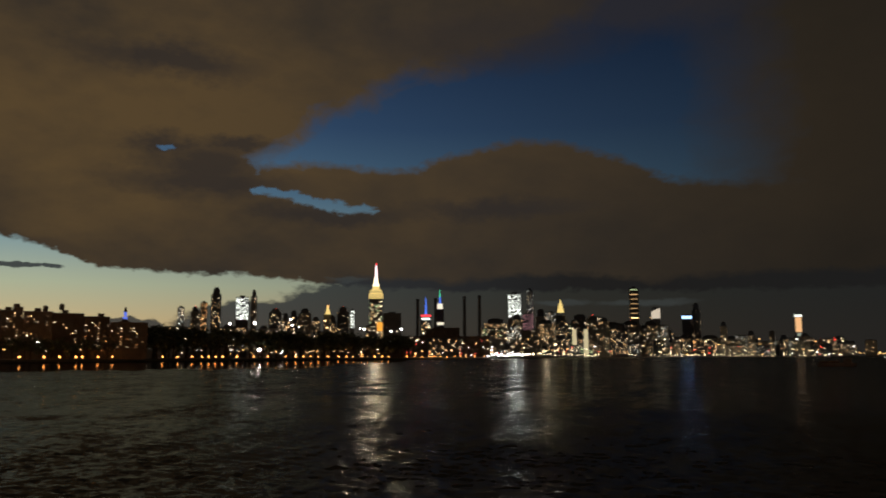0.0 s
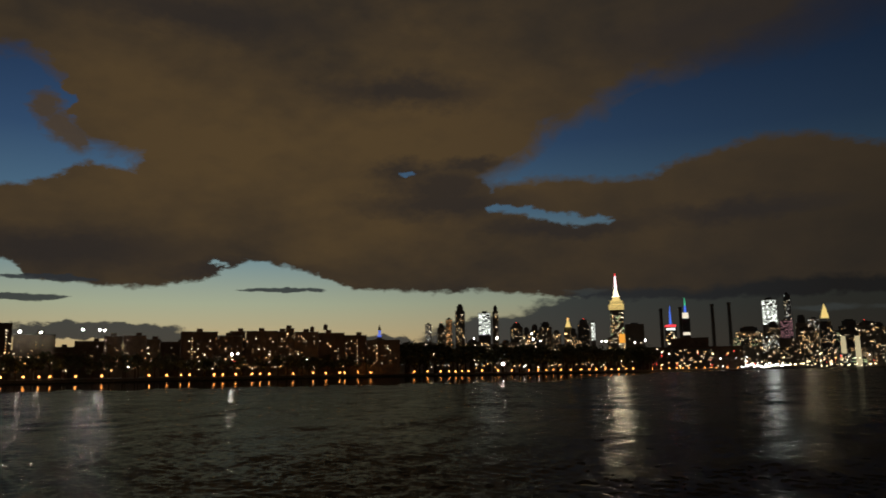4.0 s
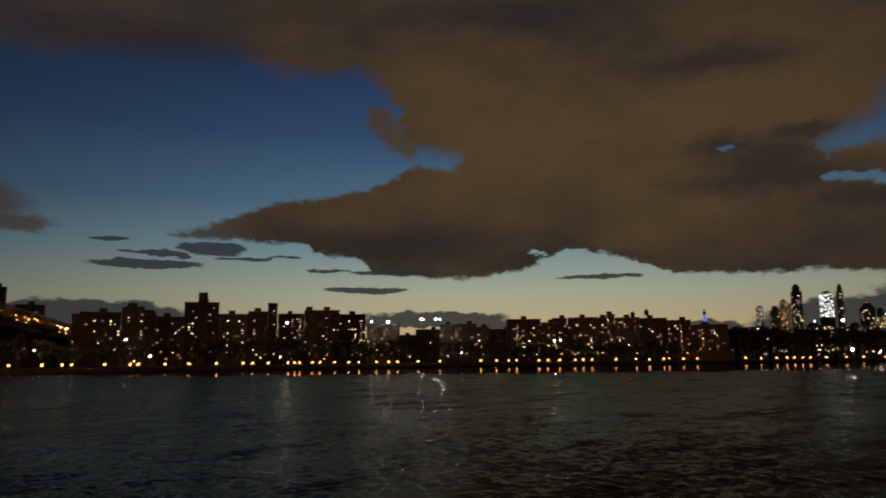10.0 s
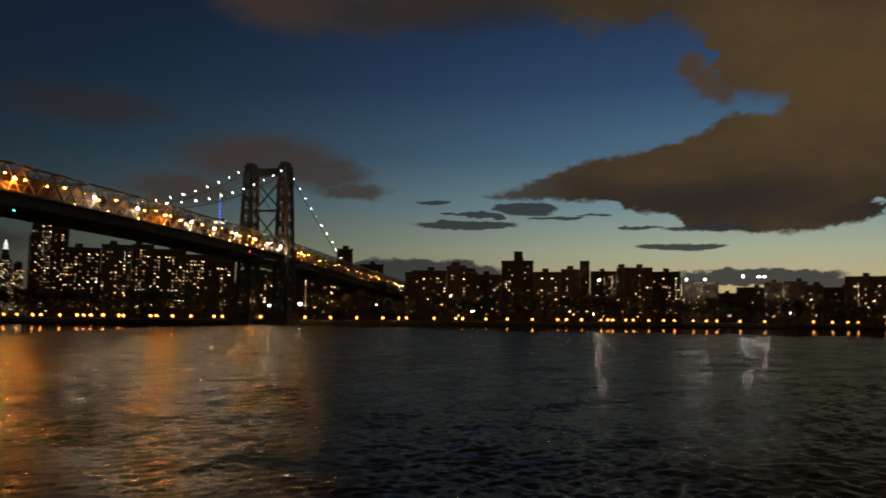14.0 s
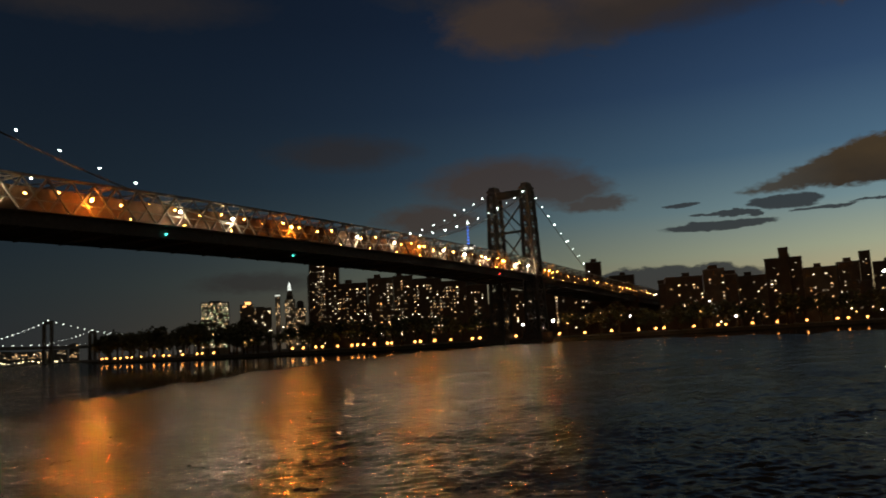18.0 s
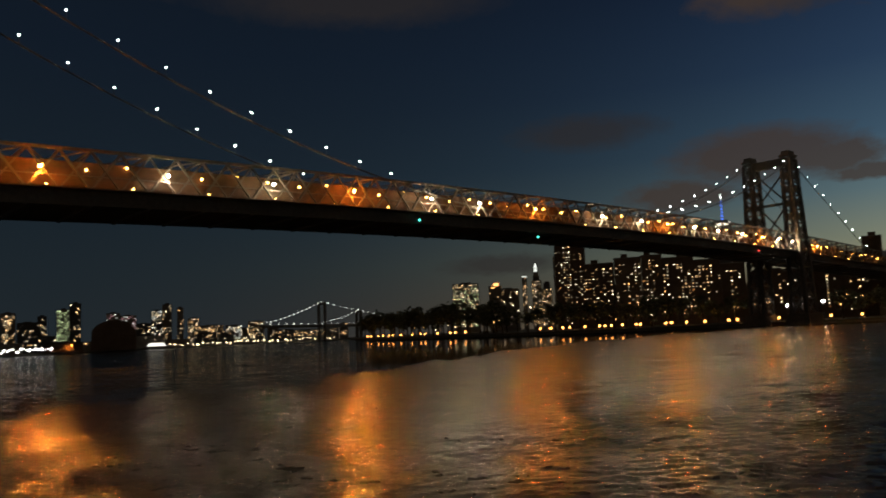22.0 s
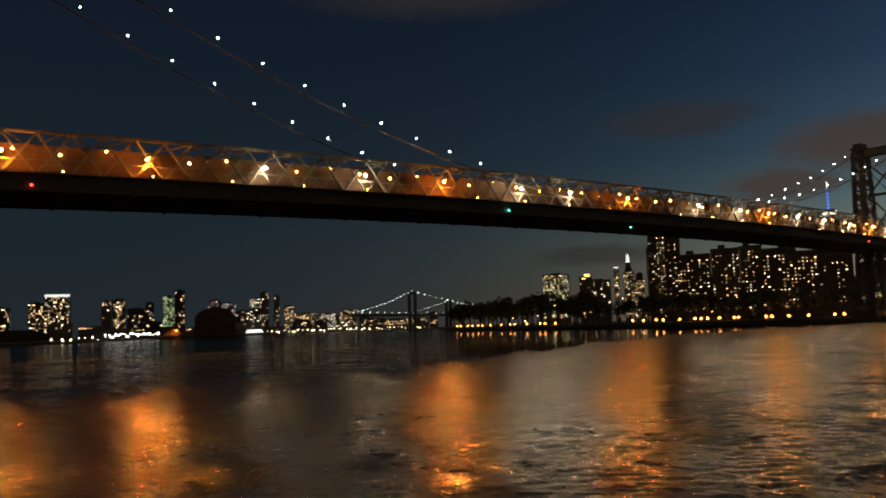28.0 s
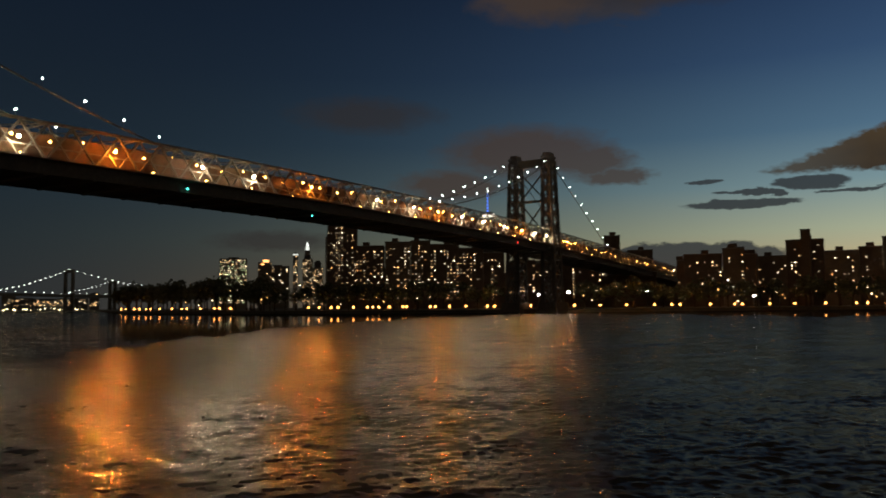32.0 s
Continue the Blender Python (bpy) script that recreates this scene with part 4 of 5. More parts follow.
while az > -27:
    tall = 0.042 if -16 < az < -3 else 0.03 if az > 6 else 0.02
    dist = shore(az) + rng.uniform(700, 1150) if az > -9 else min(shore(az) + rng.uniform(420, 700), 4700)
    w = rng.uniform(30, 62) * (1 + dist / 6000)
    office(az, dist, w, rng.uniform(0.65, 1.25) * tall * dist + 5, rng.choice(("dark", "warm", "dark", "warm", "pale", "gold")))
    az -= math.degrees(w / dist) * rng.uniform(0.6, 1.0)


def shaped(name, mat, parent, rings, sides=4, turn=math.pi / 4):
    """A tapering shaft from (radius, height) rings."""
    bm = bmesh.new()
    prev = None
    for r, z in rings:
        ring = [bm.verts.new((r * math.cos(turn + 2 * math.pi * k / sides), r * math.sin(turn + 2 * math.pi * k / sides), z)) for k in range(sides)]
        if prev:
            for k in range(sides):
                bm.faces.new((prev[k], prev[(k + 1) % sides], ring[(k + 1) % sides], ring[k]))
        prev = ring
    bm.faces.new(prev)
    return part(name, bm, mat, parent)


def landmark(name, label, az, dist):
    b = thing(name, label, "skyscraper")
    b.matrix_basis = facing(az, dist)
    return b


def floors(b, w, z0, z1, y, fill, mats, step=8.0, seed=5, px=2.6):
    rng = random.Random(seed)
    z = z0
    while z < z1:
        x = -w / 2
        while x < w / 2 - px:
            run = min(rng.uniform(1.5, 4) * px, w / 2 - x)
            if rng.random() < fill:
                band(b, x + run / 2, z, run, step * 0.42, rng.choice(mats), y)
            x += run + rng.uniform(0.5, 1.6) * px
        z += step


# art-deco tower with stepped crown and lit mast
deco = landmark("stepped_skyscraper", "tall stepped limestone tower with gold crown and pink mast", 4.95, 3700)
part("wall", boxed(-46, -20, 2, 44, 22, 150), LIMESTONE, deco)
part("shaft", boxed(-30, -18, 150, 30, 20, 276), LIMESTONE, deco)
part("crown", boxed(-34, -18.5, 276, 34, 20, 300), LIMESTONE, deco)
part("upper_crown", boxed(-28, -16, 300, 28, 18, 318), LIMESTONE, deco)
# the gold wash on cap and tiers glows from their own material
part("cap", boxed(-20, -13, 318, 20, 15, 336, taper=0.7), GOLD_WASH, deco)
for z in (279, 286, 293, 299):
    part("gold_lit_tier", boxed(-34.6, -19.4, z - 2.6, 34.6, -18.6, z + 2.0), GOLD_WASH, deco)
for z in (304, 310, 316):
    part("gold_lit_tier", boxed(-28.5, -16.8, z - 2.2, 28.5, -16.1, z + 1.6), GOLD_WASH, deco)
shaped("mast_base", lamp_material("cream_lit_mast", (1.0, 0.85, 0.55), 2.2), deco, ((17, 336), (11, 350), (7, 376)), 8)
shaped("mast", SPIRE_PINK, deco, ((6.5, 376), (4.6, 410), (3.2, 436)), 8)
shaped("mast_tip", SIGN_RED, deco, ((3.0, 436), (1.4, 447)), 8)
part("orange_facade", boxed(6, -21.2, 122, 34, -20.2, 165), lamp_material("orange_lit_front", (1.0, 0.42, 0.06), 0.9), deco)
DECO_GLINT = place(4.95, 3670, 350)
floors(deco, 60, 156, 268, -18.4, 0.55, (WINDOW_WARM, WINDOW_PALE, WINDOW_GREEN), 7.0)
floors(deco, 84, 92, 150, -20.4, 0.5, (WINDOW_WARM, WINDOW_PALE), 8.5, 6)

glass = landmark("spired_glass_tower", "faceted glass tower with green and blue spire", 0.22, 3900)
part("wall", boxed(-20, 0, 2, 20, 40, 240), GLASS_WALL, glass)
part("lit_crown", boxed(-19, -0.6, 160, 19, 30, 268, taper=0.7), lamp_material("cream_lit_crown", (1.0, 0.9, 0.7), 0.9), glass)
shaped("spire", SPIRE_BLUE, glass, ((5, 268), (4, 300)), 6)
shaped("spire_tip", SPIRE_GREEN, glass, ((4, 300), (1.0, 338)), 6)

blue = landmark("blue_spired_tower", "tower with blue lit spire over red and white sign", 1.26, 3800)
part("wall", boxed(-26, 0, 2, 26, 40, 196), GLASS_WALL, blue)
part("red_sign", boxed(-24, -1, 197, 24, 8, 206), SIGN_RED, blue)
part("white_sign", boxed(-20, -1, 182, 20, -0.2, 190), WINDOW_WHITE, blue)
shaped("spire", SPIRE_BLUE, blue, ((5.5, 208), (4, 250), (1.2, 293)), 6)
floors(blue, 46, 90, 176, -0.3, 0.2, (WINDOW_WARM, WINDOW_PALE), 9, 8)

arch = landmark("golden_crowned_tower", "slender tower with golden lit pointed crown", -8.63, 3950)
part("wall", boxed(-24, 0, 2, 24, 40, 208), LIMESTONE, arch)
shaped("crown", GOLD_WASH, arch, ((24, 222), (20, 238), (12, 262), (4, 280), (0.8, 290)), 4)
floors(arch, 44, 90, 204, -0.3, 0.35, (WINDOW_WARM, WINDOW_PALE), 9, 9)

gold = landmark("pyramid_topped_tower", "tower with small gold lit pyramid roof", 8.45, 3100)
part("wall", boxed(-16, 0, 2, 16, 30, 170), LIMESTONE, gold)
shaped("pyramid_roof", GOLD_WASH, gold, ((16, 170), (3, 200)), 4)
part("lantern", boxed(-4, 10, 196, 4, 18, 206), lamp_material("orange_lantern", (1.0, 0.5, 0.15), 1.5), gold)
floors(gold, 28, 90, 168, -0.3, 0.3, (WINDOW_WARM,), 9, 10)

clock = landmark("blue_lit_clock_tower", "old tower with blue lit belfry", 22.27, 2300)
part("wall", boxed(-14, 0, 2, 14, 28, 102), LIMESTONE, clock)
# blue wash on the belfry, put in as emission
CLOCK_BLUE = lamp_material("dim_blue_wash", (0.12, 0.22, 1.0), 0.7)
part("belfry", boxed(-6, 4, 102, 6, 22, 113), CLOCK_BLUE, clock)
part("lantern", boxed(-3.5, 6, 115, 3.5, 18, 127), CLOCK_BLUE, clock)
shaped("cupola", ROOFING, clock, ((5, 127), (0.8, 142)), 8)

slab = landmark("sign_topped_tower", "slim tower with orange lit upper face and white lower floors", -24.6, 4500)
part("wall", boxed(-17, 0, 2, 17, 30, 216), GLASS_WALL, slab)
part("lit_front", boxed(-15, -0.8, 128, 15, -0.1, 206), lamp_material("orange_lit_screen", (1.0, 0.55, 0.25), 0.8), slab)
part("lit_top", boxed(-19, -0.9, 208, 19, 6, 220), WINDOW_WHITE, slab)
part("lit_floors", boxed(-9, -0.8, 52, 13, -0.1, 124), lamp_material("dim_white_floors", (0.9, 1.0, 0.8), 0.25), slab)

sign = landmark("blue_topped_tower", "dark tower with glowing blue-white roof sign", -17.45, 4050)
part("wall", boxed(-24, 0, 2, 24, 40, 184), GLASS_WALL, sign)
part("roof_sign", boxed(-24, -1, 188, 24, 6, 202), SIGN_BLUE, sign)

peak = landmark("slant_topped_tower", "tower with slanted pale lit top", -15.35, 4150)
bm = boxed(-22, 0, 196, 22, 40, 232)
for v in bm.verts:
    if v.co.z > 230 and v.co.x > 0:
        v.co.z = 250
part("slanted_top", bm, lamp_material("pale_lit_top", (1.0, 0.85, 0.65), 0.55), peak)
part("wall", boxed(-22, 0, 2, 22, 40, 196), CONCRETE, peak)

# far tower behind the bridge pylon, with lit mast
trade = landmark("tapered_glass_tower", "tall tapered glass tower with banded lit mast", 79.95, 3450)
shaped("wall", GLASS_WALL, trade, ((38, 2), (31, 396)), 4)
part("lit_parapet", boxed(-29, -29, 396, 29, 29, 412), lamp_material("white_parapet", (1.0, 0.95, 0.8), 1.3), trade)
part("roof_ring", boxed(-22, -22, 412, 22, 22, 422), ROOFING, trade)
for k in range(8):
    shaped("mast_band", SPIRE_BLUE if k < 6 else WINDOW_WHITE, trade, ((5.2 - k * 0.4, 424 + k * 14.5), (4.6 - k * 0.4, 433 + k * 14.5)), 6)

# lit pointed top of the tower beside the bridge
top = landmark("lit_crown_tower", "slim stone tower with brightly lit stepped crown", 93.27, 2790)
part("wall", boxed(-9, 0, 190, 9, 18, 208), LIMESTONE, top)
part("lit_crown", boxed(-7, 1, 208, 7, 15, 224, taper=0.7), WINDOW_WHITE, top)
shaped("spire", WINDOW_WHITE, top, ((5, 224), (1, 238)), 6)

# four dark chimneys of the power station and its two pale stacks
for az, z in ((1.87, 134), (0.55, 136), (-1.59, 140), (-2.7, 142)):
    c = thing("chimney", "tall dark power station chimney", "chimney", group="power station chimneys")
    c.matrix_basis = facing(az, 1760)
    shaped("shaft", STEEL_DARK, c, ((4.4, 2), (3.3, z)), 10)
    shaped("rim", STEEL_DARK, c, ((4.1, z - 6), (4.1, z)), 10)
plant = thing("power_station", "dark brick power station hall with a few white lamps", "power station")
plant.matrix_basis = facing(-0.2, 1640)
part("turbine_hall", boxed(-70, 0, 2, 92, 60, 46), BRICK, plant)
part("boiler_house", boxed(-44, 30, 46, 30, 90, 66), BRICK, plant)
part("roof", boxed(-71, -1, 46, 93, 30, 47), ROOFING, plant)
for k in range(9):
    bulb("wall_lamp", (-62 + k * 14, -1.2, 12 + 11 * (k * 5 % 3)), 0.9, STADIUM if k % 3 else WARM_POINT, plant)
for az in (-9.59, -10.41):
    c = thing("floodlit_stack", "pale floodlit twin exhaust stack", "chimney", group="floodlit stacks")
    c.matrix_basis = facing(az, 2590)
    # the floodlight on the shaft is emission in its colour
    shaped("shaft", lamp_material("cream_lit_stack", (1.0, 0.85, 0.5), 0.5), c, ((8, 2), (6.5, 92)), 8)


# ---- lamps along the banks ----
def lamp_parts():
    t = thing("promenade_lamp", "park lamp post with glowing sodium globe on the river walk", "street lamp", group="promenade lamps")
    bm = bmesh.new()
    tube(bm, [(0, 0, 2), (0, 0, 2.6), (0, 0, 4.9)], [0.16, 0.1, 0.07])
    part("post", bm, STEEL_DARK, t)
    bm = bmesh.new()
    tube(bm, [(0, 0, 4.8), (0, -0.5, 5.4), (0, -1.0, 5.5)], 0.06)
    arm = part("arm", bm, STEEL_DARK, t)
    bulb("globe", (0, -1.0, 4.8), 0.85, SODIUM, arm)
    return t


LAMP = []


def promenade_lamp(az):
    m = facing(az, shore(az) + 7)
    if LAMP:
        LAMP.append(copy_thing(LAMP[0], m))
    else:
        LAMP.append(lamp_parts())
        LAMP[0].matrix_basis = m
    if len(LAMP) % 3 == 1:
        # an added spot, turned inland, for the lamp's light on the walk and the trees
        light = bpy.data.lights.new("promenade_lamp_light", "SPOT")
        light.energy, light.color, light.shadow_soft_size, light.spot_size, light.spot_blend = 1700.0, (1.0, 0.36, 0.06), 0.4, radians(140), 0.3
        new("promenade_lamp_light", light).matrix_basis = m @ look((0, -1.0, 5.6), (0, 9.0, 2.4))


for az in (105.84, 105.57, 105.04, 104.70, 104.29, 103.98, 103.40, 102.58, 101.95, 101.60, 100.71, 99.76, 99.40, 98.65, 93.16, 92.41, 91.53, 91.04, 89.93, 88.90, 88.50, 88.06, 87.29, 86.31, 86.03, 84.28, 83.90, 82.86, 81.65, 80.08, 79.52, 76.87, 73.71, 71.89, 70.00, 68.09, 66.90, 66.34, 64.32, 62.72, 62.23, 60.49, 58.93, 57.09, 55.27, 54.63, 53.53, 52.15, 51.68, 51.34, 50.42, 49.88, 48.83, 47.82, 47.08, 45.80, 44.91, 44.26, 42.74, 41.16):
    promenade_lamp(az)
for az in (38.17, 37.04, 36.12, 35.56, 33.92, 33.32, 32.45, 31.33, 30.77, 30.14, 28.46, 27.05, 26.14, 25.15, 24.78, 23.83, 22.92, 22.00, 21.28, 19.75, 18.77, 17.80, 17.18, 16.69, 16.23, 15.75, 14.78, 13.61, 12.63, 11.35, 10.69, 10.14, 9.62, 9.08, 8.38, 7.62, 7.05, 6.55, 5.90, 5.49, 4.98, 4.46, 3.99, 2.64, 2.07, 1.50, 1.01, 0.78, 0.58, 0.21, -0.29, -0.86, -1.28, -1.64, -2.35, -2.99):
    promenade_lamp(az)


def mast_light(name, az, dist, z, r, mat, label):
    t = thing(name, label, "light", group=name + "s")
    t.matrix_basis = facing(az, dist)
    bm = bmesh.new()
    tube(bm, [(0, 0.4, 2), (0, 0.4, z)], [0.25, 0.12])
    part("mast", bm, STEEL_DARK, t)
    part("crossbar", boxed(-r, 0.2, z - 0.2, r, 0.5, z + 0.1), STEEL_DARK, t)
    bulb("lamp", (0, -0.3, z), r, mat, t)


def glare(at, colour, watts, spread):
    """An added spot aimed at the viewpoint, for the streak of a bright light on the river."""
    lamp = bpy.data.lights.new("glint_beam", "SPOT")
    lamp.energy, lamp.color, lamp.shadow_soft_size, lamp.spot_size, lamp.spot_blend = watts, colour, 1.0, radians(spread), 0.5
    ob = new("glint_beam", lamp)
    ob.matrix_basis = look(at, Vector((0, 0, 0)))


def floodlight(az, dist, z, r):
    if dist in (848, 940):
        glare(place(az, dist - 2.5, z), (1.0, 0.93, 0.82), 1.2e4 * (dist / 1240) ** 2 * r, 16)
    mast_light("floodlight", az, dist, z, r, SPORTS if 1200 < dist < 1260 or dist in (848, 940) or 1100 < dist < 1110 else STADIUM, "bright white floodlight on a tall mast")


def traffic_light(az, dist, z, r):
    mast_light("signal_light", az, dist, z, r, RED_NAV, "red signal light on a post")


floodlight(53.51, 1213, 82.0, 1.1)
floodlight(53.15, 1215, 82.2, 1.1)
floodlight(52.28, 751, 42.4, 1.2)
floodlight(46.18, 848, 48.0, 1.05)
floodlight(44.96, 848, 47.6, 1.1)
floodlight(42.48, 940, 55.4, 1.2)
floodlight(41.45, 940, 55.2, 1.0)
floodlight(41.12, 940, 54.8, 0.9)
floodlight(32.76, 848, 25.7, 0.8)
floodlight(32.33, 852, 26.1, 0.8)
floodlight(27.48, 898, 20.3, 0.6)
floodlight(25.64, 935, 17.0, 1.0)
floodlight(24.98, 941, 18.5, 0.6)
floodlight(27.04, 922, 18.6, 0.4)
floodlight(13.24, 1108, 14.2, 1.5)
floodlight(13.64, 1580, 70.4, 2.2)
floodlight(15.34, 1547, 68.1, 1.2)
floodlight(10.98, 1731, 72.5, 1.8)
floodlight(11.10, 1729, 85.1, 1.5)
floodlight(10.50, 1740, 69.0, 1.2)
floodlight(5.78, 1764, 66.0, 2.0)
floodlight(6.07, 1756, 66.1, 1.2)
floodlight(5.35, 1576, 38.1, 1.2)
floodlight(4.60, 1596, 37.7, 1.5)
floodlight(3.79, 1818, 63.4, 1.5)
floodlight(3.05, 1838, 68.6, 2.0)
floodlight(1.22, 1887, 65.7, 1.6)
floodlight(0.29, 1712, 35.8, 1.3)
floodlight(4.00, 1372, 17.6, 1.3)
floodlight(0.28, 1712, 35.8, 1.4)
floodlight(-0.26, 1732, 36.1, 1.2)
floodlight(-3.56, 1616, 16.7, 1.0)
floodlight(-4.34, 1653, 14.1, 0.7)
floodlight(-5.05, 1686, 12.6, 0.7)
floodlight(74.10, 557, 14.2, 1.1)
floodlight(68.58, 604, 14.9, 0.4)
floodlight(67.97, 608, 14.5, 0.4)
floodlight(63.11, 655, 23.8, 0.6)
floodlight(63.12, 655, 19.0, 0.6)
floodlight(61.51, 619, 10.6, 0.6)
floodlight(56.21, 695, 15.2, 0.35)
floodlight(61.46, 613, 10.6, 0.5)
floodlight(52.68, 666, 9.6, 0.45)
floodlight(39.54, 752, 12.5, 0.45)
floodlight(86.68, 618, 12.7, 0.5)
floodlight(83.38, 613, 12.6, 0.4)
floodlight(76.33, 575, 12.6, 0.5)
floodlight(76.29, 575, 13.2, 0.6)
traffic_light(32.59, 850, 18.4, 0.7)
traffic_light(32.71, 849, 14.1, 0.6)
traffic_light(32.68, 849, 14.7, 0.5)



# added beams for the water streaks of bright towers and two masts
glare(DECO_GLINT, (1.0, 0.82, 0.55), 1.2e6, 8)
glare(place(-5.3, 3590, 270), (0.95, 1.0, 0.9), 3.2e5, 6)
glare(place(-7.6, 3700, 262), (1.0, 0.8, 0.5), 2.2e5, 6)
glare(place(-17.45, 4045, 194), (0.3, 0.55, 1.0), 9.0e4, 6)
glare(place(13.24, 1105, 14.2), (1.0, 0.93, 0.82), 9.0e3, 16)
glare(place(52.28, 748, 42.4), (1.0, 0.93, 0.82), 6.0e3, 16)


# ---- trees of the river parks ----
def crown_mesh(seed):
    rng = random.Random(seed)
    bm = bmesh.new()
    lobes = [(rng.uniform(-2.6, 2.6), rng.uniform(-2.6, 2.6), rng.uniform(5.5, 11), rng.uniform(1.6, 2.9)) for _ in range(9)]
    for _ in range(330):
        x, y, z, r = rng.choice(lobes)
        d = Vector((rng.gauss(0, 1), rng.gauss(0, 1), rng.gauss(0, 1))).normalized() * r * rng.uniform(0.55, 1.08)
        c = Vector((x, y, z)) + d
        a = Vector((rng.gauss(0, 1), rng.gauss(0, 1), rng.gauss(0, 1))).normalized()
        b = a.orthogonal().normalized()
        s = rng.uniform(0.35, 0.8)
        bm.faces.new([bm.verts.new(c + p * s) for p in (a, b * 0.7, -a, b * -0.7)])
    return mesh_of("crown", bm, LEAF)


CROWNS = [crown_mesh(k) for k in range(5)]
bm = bmesh.new()
tube(bm, [(0, 0, 0), (0.1, 0, 3), (0, 0.15, 6), (0.1, 0, 8.5)], [0.42, 0.3, 0.22, 0.08])
for k in range(5):
    a = k * 1.3
    tube(bm, [(0, 0, 3.5 + k * 0.6), (1.2 * math.cos(a), 1.2 * math.sin(a), 5.5 + k * 0.6), (2.2 * math.cos(a), 2.2 * math.sin(a), 7.2 + k * 0.6)], [0.16, 0.1, 0.04], 5)
TRUNK = mesh_of("trunk", bm, BARK)


def tree(az, dist, tall, rng):
    t = thing("tree", "leafy park tree, dark against the city", "tree", group="riverside trees")
    k = tall / 13.0
    t.matrix_basis = facing(az, dist, rng.uniform(0, 360)) @ Matrix.Translation((0, 0, 2.2)) @ Matrix.Diagonal((k * rng.uniform(0.9, 1.25), k * rng.uniform(0.9, 1.25), k, 1))
    part("trunk", TRUNK, None, t)
    part("crown", rng.choice(CROWNS), None, t)


rng = random.Random(21)
for az0, az1, tall, rows in ((106, 96.5, 27, 4), (97, 79, 20, 2), (73, 58, 20, 2), (58, 33, 21, 2), (33, 21, 21, 2), (21.5, 2.5, 35, 4)):
    for k in range(rows):
        az = az0
        while az > az1:
            d = shore(az) + 24 + 22 * k + rng.uniform(-6, 6)
            if rng.random() < 0.86:
                tree(az, d, tall * rng.uniform(0.75, 1.15) + 2 * k, rng)
            az -= math.degrees(rng.uniform(8, 15) / d)


# ---- farther bridge down the river ----
far_bridge = thing("far_suspension_bridge", "distant steel suspension bridge with strings of white cable lights", "bridge", group="far bridges")
older_bridge = thing("far_suspension_bridge", "distant stone-towered suspension bridge behind, with cable lights", "bridge", group="far bridges")


def far_cable(bridge_far, a, b, za, zb, sag, n, r=1.25):
    pts = []
    for k in range(n + 1):
        f = k / n
        pts.append(a.lerp(b, f) + Vector((0, 0, za + (zb - za) * f - sag * 4 * f * (1 - f))))
    bm = bmesh.new()
    tube(bm, pts, 0.5, 4)
    part("cable", bm, STEEL_DARK, bridge_far)
    for p in pts[1:]:
        bulb("cable_lamp", p + Vector((0, 0, 1)), r, CABLE_FAR, bridge_far)


def far_span(bridge_far, left, at, right, z, leg, mat, deck, lamps):
    axis = (right - left).normalized()
    m = Matrix.Translation(at) @ Matrix.Rotation(math.atan2(axis.y, axis.x), 4, "Z")
    for side in (-9, 9):
        part("tower_leg", boxed(-leg, side - 3.5, -2, leg, side + 3.5, z, taper=0.8), mat, bridge_far).matrix_basis = m
    part("tower_portal", boxed(-leg * 0.8, -10, z - 8, leg * 0.8, 10, z), mat, bridge_far).matrix_basis = m
    for a, b in ((left, at), (at, right)):
        part("deck", beam(bmesh.new(), a + Vector((0, 0, deck)), b + Vector((0, 0, deck)), 10, 7), STEEL_DARK, bridge_far)
    for k in range(lamps):
        bulb("deck_lamp", left.lerp(at, k / (lamps - 1)) + Vector((0, 0, deck + 6)), 1.0, CABLE_FAR, bridge_far)


FT, FS = place(109.1, 2020), place(106.44, 2900)
FLEFT, FRIGHT, SLEFT, SRIGHT = place(113.4, 1780), place(99.2, 2900), place(109.3, 2700), place(102.6, 3250)
far_span(far_bridge, FLEFT, FT, FRIGHT, 99, 4, STEEL_DARK, 37, 9)
far_span(older_bridge, SLEFT, FS, SRIGHT, 102, 7, STONE, 50, 8)
far_cable(far_bridge, FLEFT, FT, 42, 99, 6, 14)
far_cable(far_bridge, FT, FRIGHT, 99, 95, 31, 30)
far_cable(older_bridge, SLEFT, FS, 58, 102, 6, 11)
far_cable(older_bridge, FS, SRIGHT, 102, 76, 10, 13)

# ---- the near bank beyond the bridge ----
def light_row(name, label, az0, az1, n, dist, z, r, mat, seed, jitter=0.5):
    rng = random.Random(seed)
    t = thing(name, label, "lights", group="waterfront lights")
    for k in range(n):
        a = az0 + (az1 - az0) * (k + rng.uniform(-jitter, jitter)) / n
        d = dist if dist else shore(a) + 10
        bulb("lamp", place(a, d, z * rng.uniform(0.7, 1.4)), r * rng.choice((0.7, 1, 1.3)), mat, t)


def light_scatter(label, az0, az1, n, back, mats, seed):
    rng = random.Random(seed)
    t = thing("street_lights", label, "lights", group="street lights among the blocks")
    for k in range(n):
        a = rng.uniform(az0, az1)
        d = shore(a) + rng.uniform(20, back)
        bulb("lamp", place(a, d, rng.uniform(7, 12) + rng.random() ** 2 * d * 0.02), d * rng.choice((0.0004, 0.0005, 0.0007)), rng.choice(mats), t, 0)


light_scatter("small amber and white street lights among riverside blocks", 19, 4, 34, 40, (WARM_POINT, AMBER_POINT, WHITE_POINT, AMBER_POINT), 21)
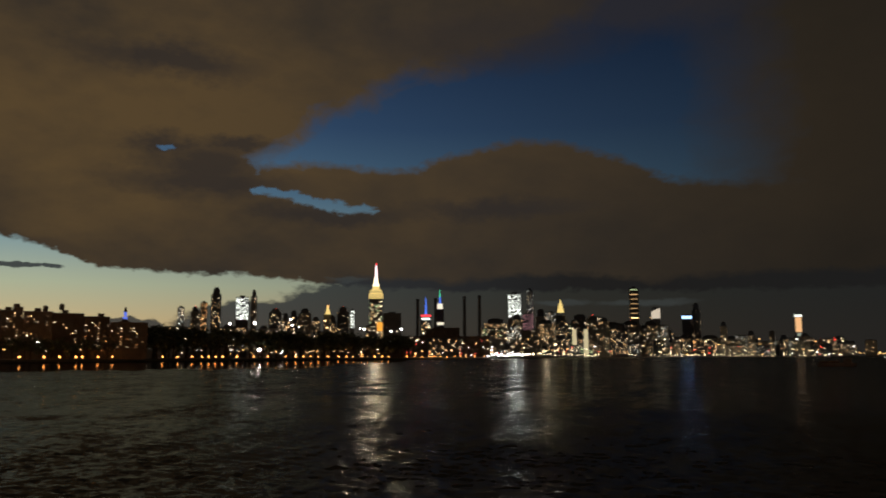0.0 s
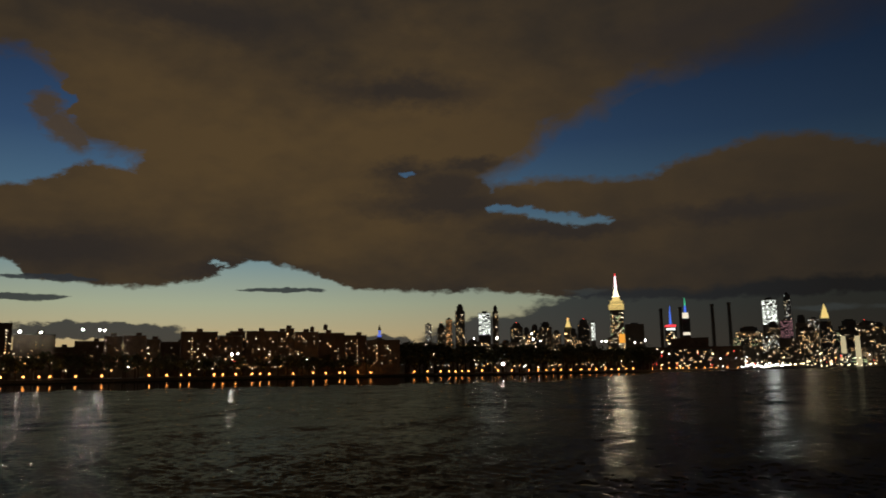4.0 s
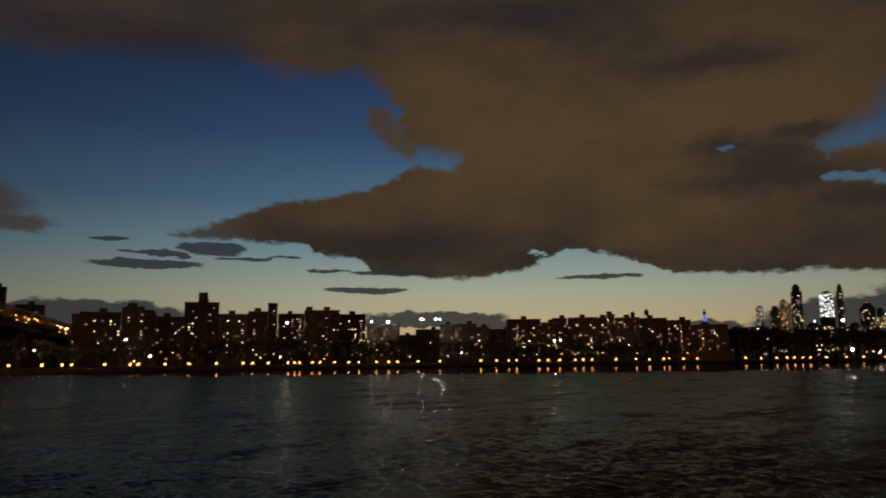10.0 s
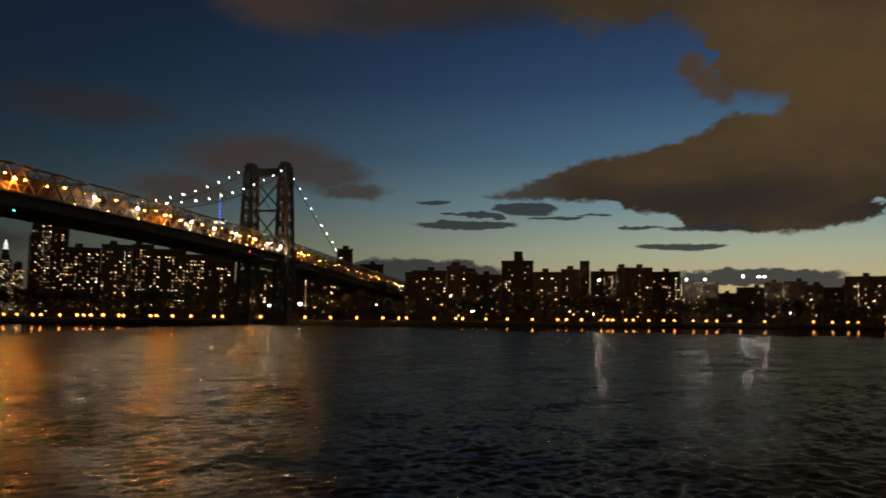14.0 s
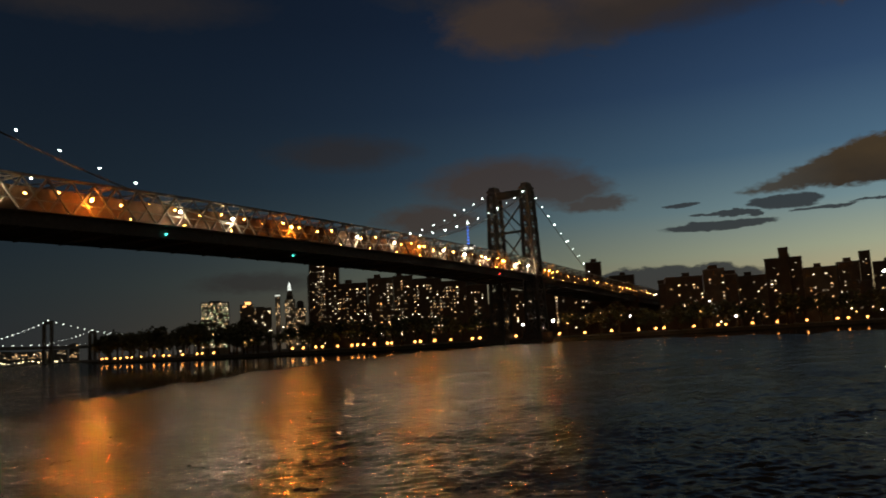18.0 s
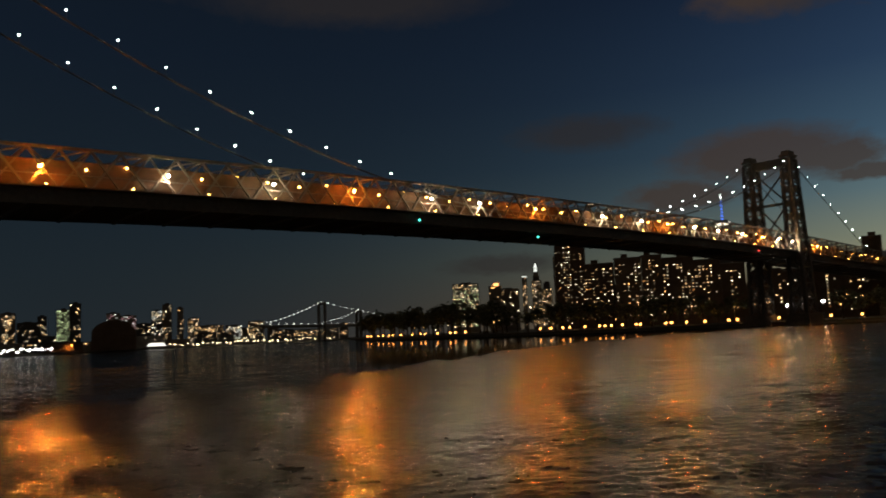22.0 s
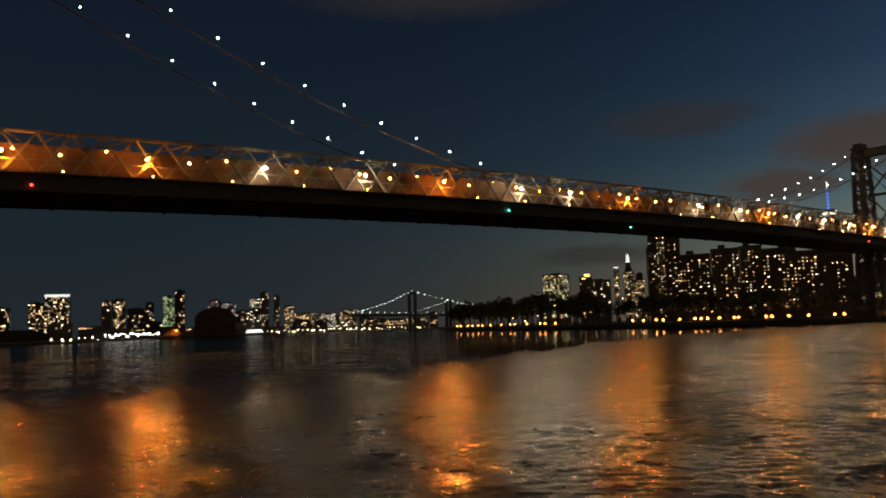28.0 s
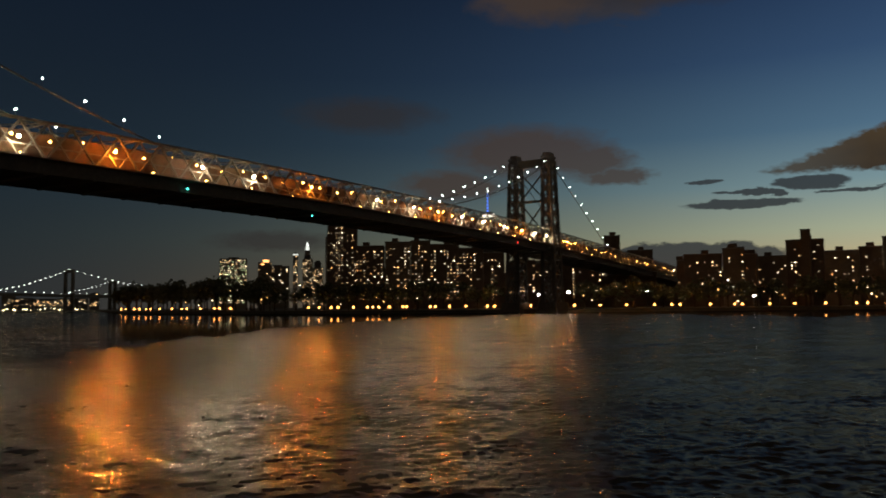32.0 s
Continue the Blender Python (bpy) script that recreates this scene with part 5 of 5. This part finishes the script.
light_scatter("small warm and white street lights along the distant bank", 4, -28, 170, 80, (WARM_POINT, WHITE_POINT, AMBER_POINT, WARM_POINT, WARM_POINT, RED_NAV), 22)
light_scatter("small amber street lights in front of apartment blocks", 74, 22, 90, 60, (AMBER_POINT, WARM_POINT, AMBER_POINT), 23)
light_scatter("small warm street lights in the park", 104, 76, 40, 60, (AMBER_POINT, WARM_POINT, AMBER_POINT), 24)
light_row("waterfront_light_row", "row of white lights on the far waterfront", 119.5, 108, 42, 0, 6, 1.1, WARM_POINT, 1)
light_row("waterfront_light_row", "bright white work lights along a quay", 130.4, 126.8, 26, 0, 6, 0.9, WHITE_POINT, 2)
light_row("waterfront_light_row", "warm lights at the water's edge", 133.5, 130.4, 8, 0, 4, 0.7, WARM_POINT, 3)
light_row("waterfront_light_row", "string of pale lights along the far highway", -3.3, -6.3, 26, 0, 7, 1.5, WHITE_POINT, 4)
light_row("waterfront_light_row", "string of warm lights along the far highway", -6.3, -16, 46, 0, 8, 1.5, WARM_POINT, 5)
light_row("waterfront_light_row", "string of pale lights along the far highway", -16, -26, 40, 0, 7, 1.5, WARM_POINT, 6)
light_row("waterfront_light_row", "orange lights of a distant bridge", -26.6, -31, 30, 4600, 16, 2.4, AMBER_POINT, 7)
tent = thing("lit_marquee", "white marquee glowing on the quay", "tent")
tent.matrix_basis = facing(120.5, shore(120.5) + 12)
part("canopy", boxed(-15, 0, 5, 15, 12, 10, taper=0.7), lamp_material("glowing_canvas", (1.0, 0.97, 0.85), 1.3), tent)
part("side", boxed(-14.5, 0.5, 2, 14.5, 11.5, 5), CONCRETE, tent)
hall = thing("vaulted_hall", "dark barrel-roofed hall by the water", "building")
hall.matrix_basis = facing(123.2, 1190)
bm = bmesh.new()
arc = [(29 * math.cos(math.pi * k / 14), 26 + 18 * math.sin(math.pi * k / 14)) for k in range(15)]
A = [bm.verts.new((x, 0, z)) for x, z in [(29, 2), *arc, (-29, 2)]]
B = [bm.verts.new((x, 60, z)) for x, z in [(29, 2), *arc, (-29, 2)]]
bm.faces.new(A)
bm.faces.new(B[::-1])
for k in range(len(A) - 1):
    bm.faces.new((A[k], B[k], B[k + 1], A[k + 1]))
part("vault", bm, BRICK, hall)
shed = thing("quay_shed", "brick shed lit orange by a lamp", "building")
shed.matrix_basis = facing(126.2, 1120)
part("wall", boxed(-22, 0, 2, 22, 20, 14), BRICK, shed)
part("roof", boxed(-23, -1, 14, 23, 21, 15), ROOFING, shed)
bulb("wall_lamp", (8, -2, 11), 0.7, SODIUM, shed)
light = bpy.data.lights.new("shed_lamp_light", "SPOT")
light.energy, light.color, light.shadow_soft_size, light.spot_size = 9000.0, (1.0, 0.3, 0.04), 0.5, radians(110)
new("shed_lamp_light", light).matrix_basis = shed.matrix_basis @ look((8, -5, 11.5), (6, 0, 7))
boat = thing("barge", "dark work barge lying out on the river", "boat")
boat.matrix_basis = facing(-26.7, 420)
bm = boxed(-9, -3, -0.4, 9, 3, 1.5)
for v in bm.verts:
    if v.co.z < 0:
        v.co.x *= 0.88
part("hull", bm, STEEL_DARK, boat)
part("wheelhouse", boxed(3, -1.8, 1.5, 6.5, 1.8, 3.8), STEEL_DARK, boat)
part("deck_load", boxed(-7, -2, 1.5, 1, 2, 2.4), BARK, boat)
ferry = thing("ferry_boat", "small ferry with pale cabin lights", "boat")
ferry.matrix_basis = facing(-30.1, 900)
part("hull", boxed(-12, -3, -0.4, 12, 3, 2.2), STEEL_DARK, ferry)
part("cabin", boxed(-9, -2.5, 2.2, 8, 2.5, 5.0), CONCRETE, ferry)
for k in range(5):
    bulb("cabin_light", (-8 + k * 3.6, -2.9, 3.8), 0.5, CABLE_FAR, ferry)
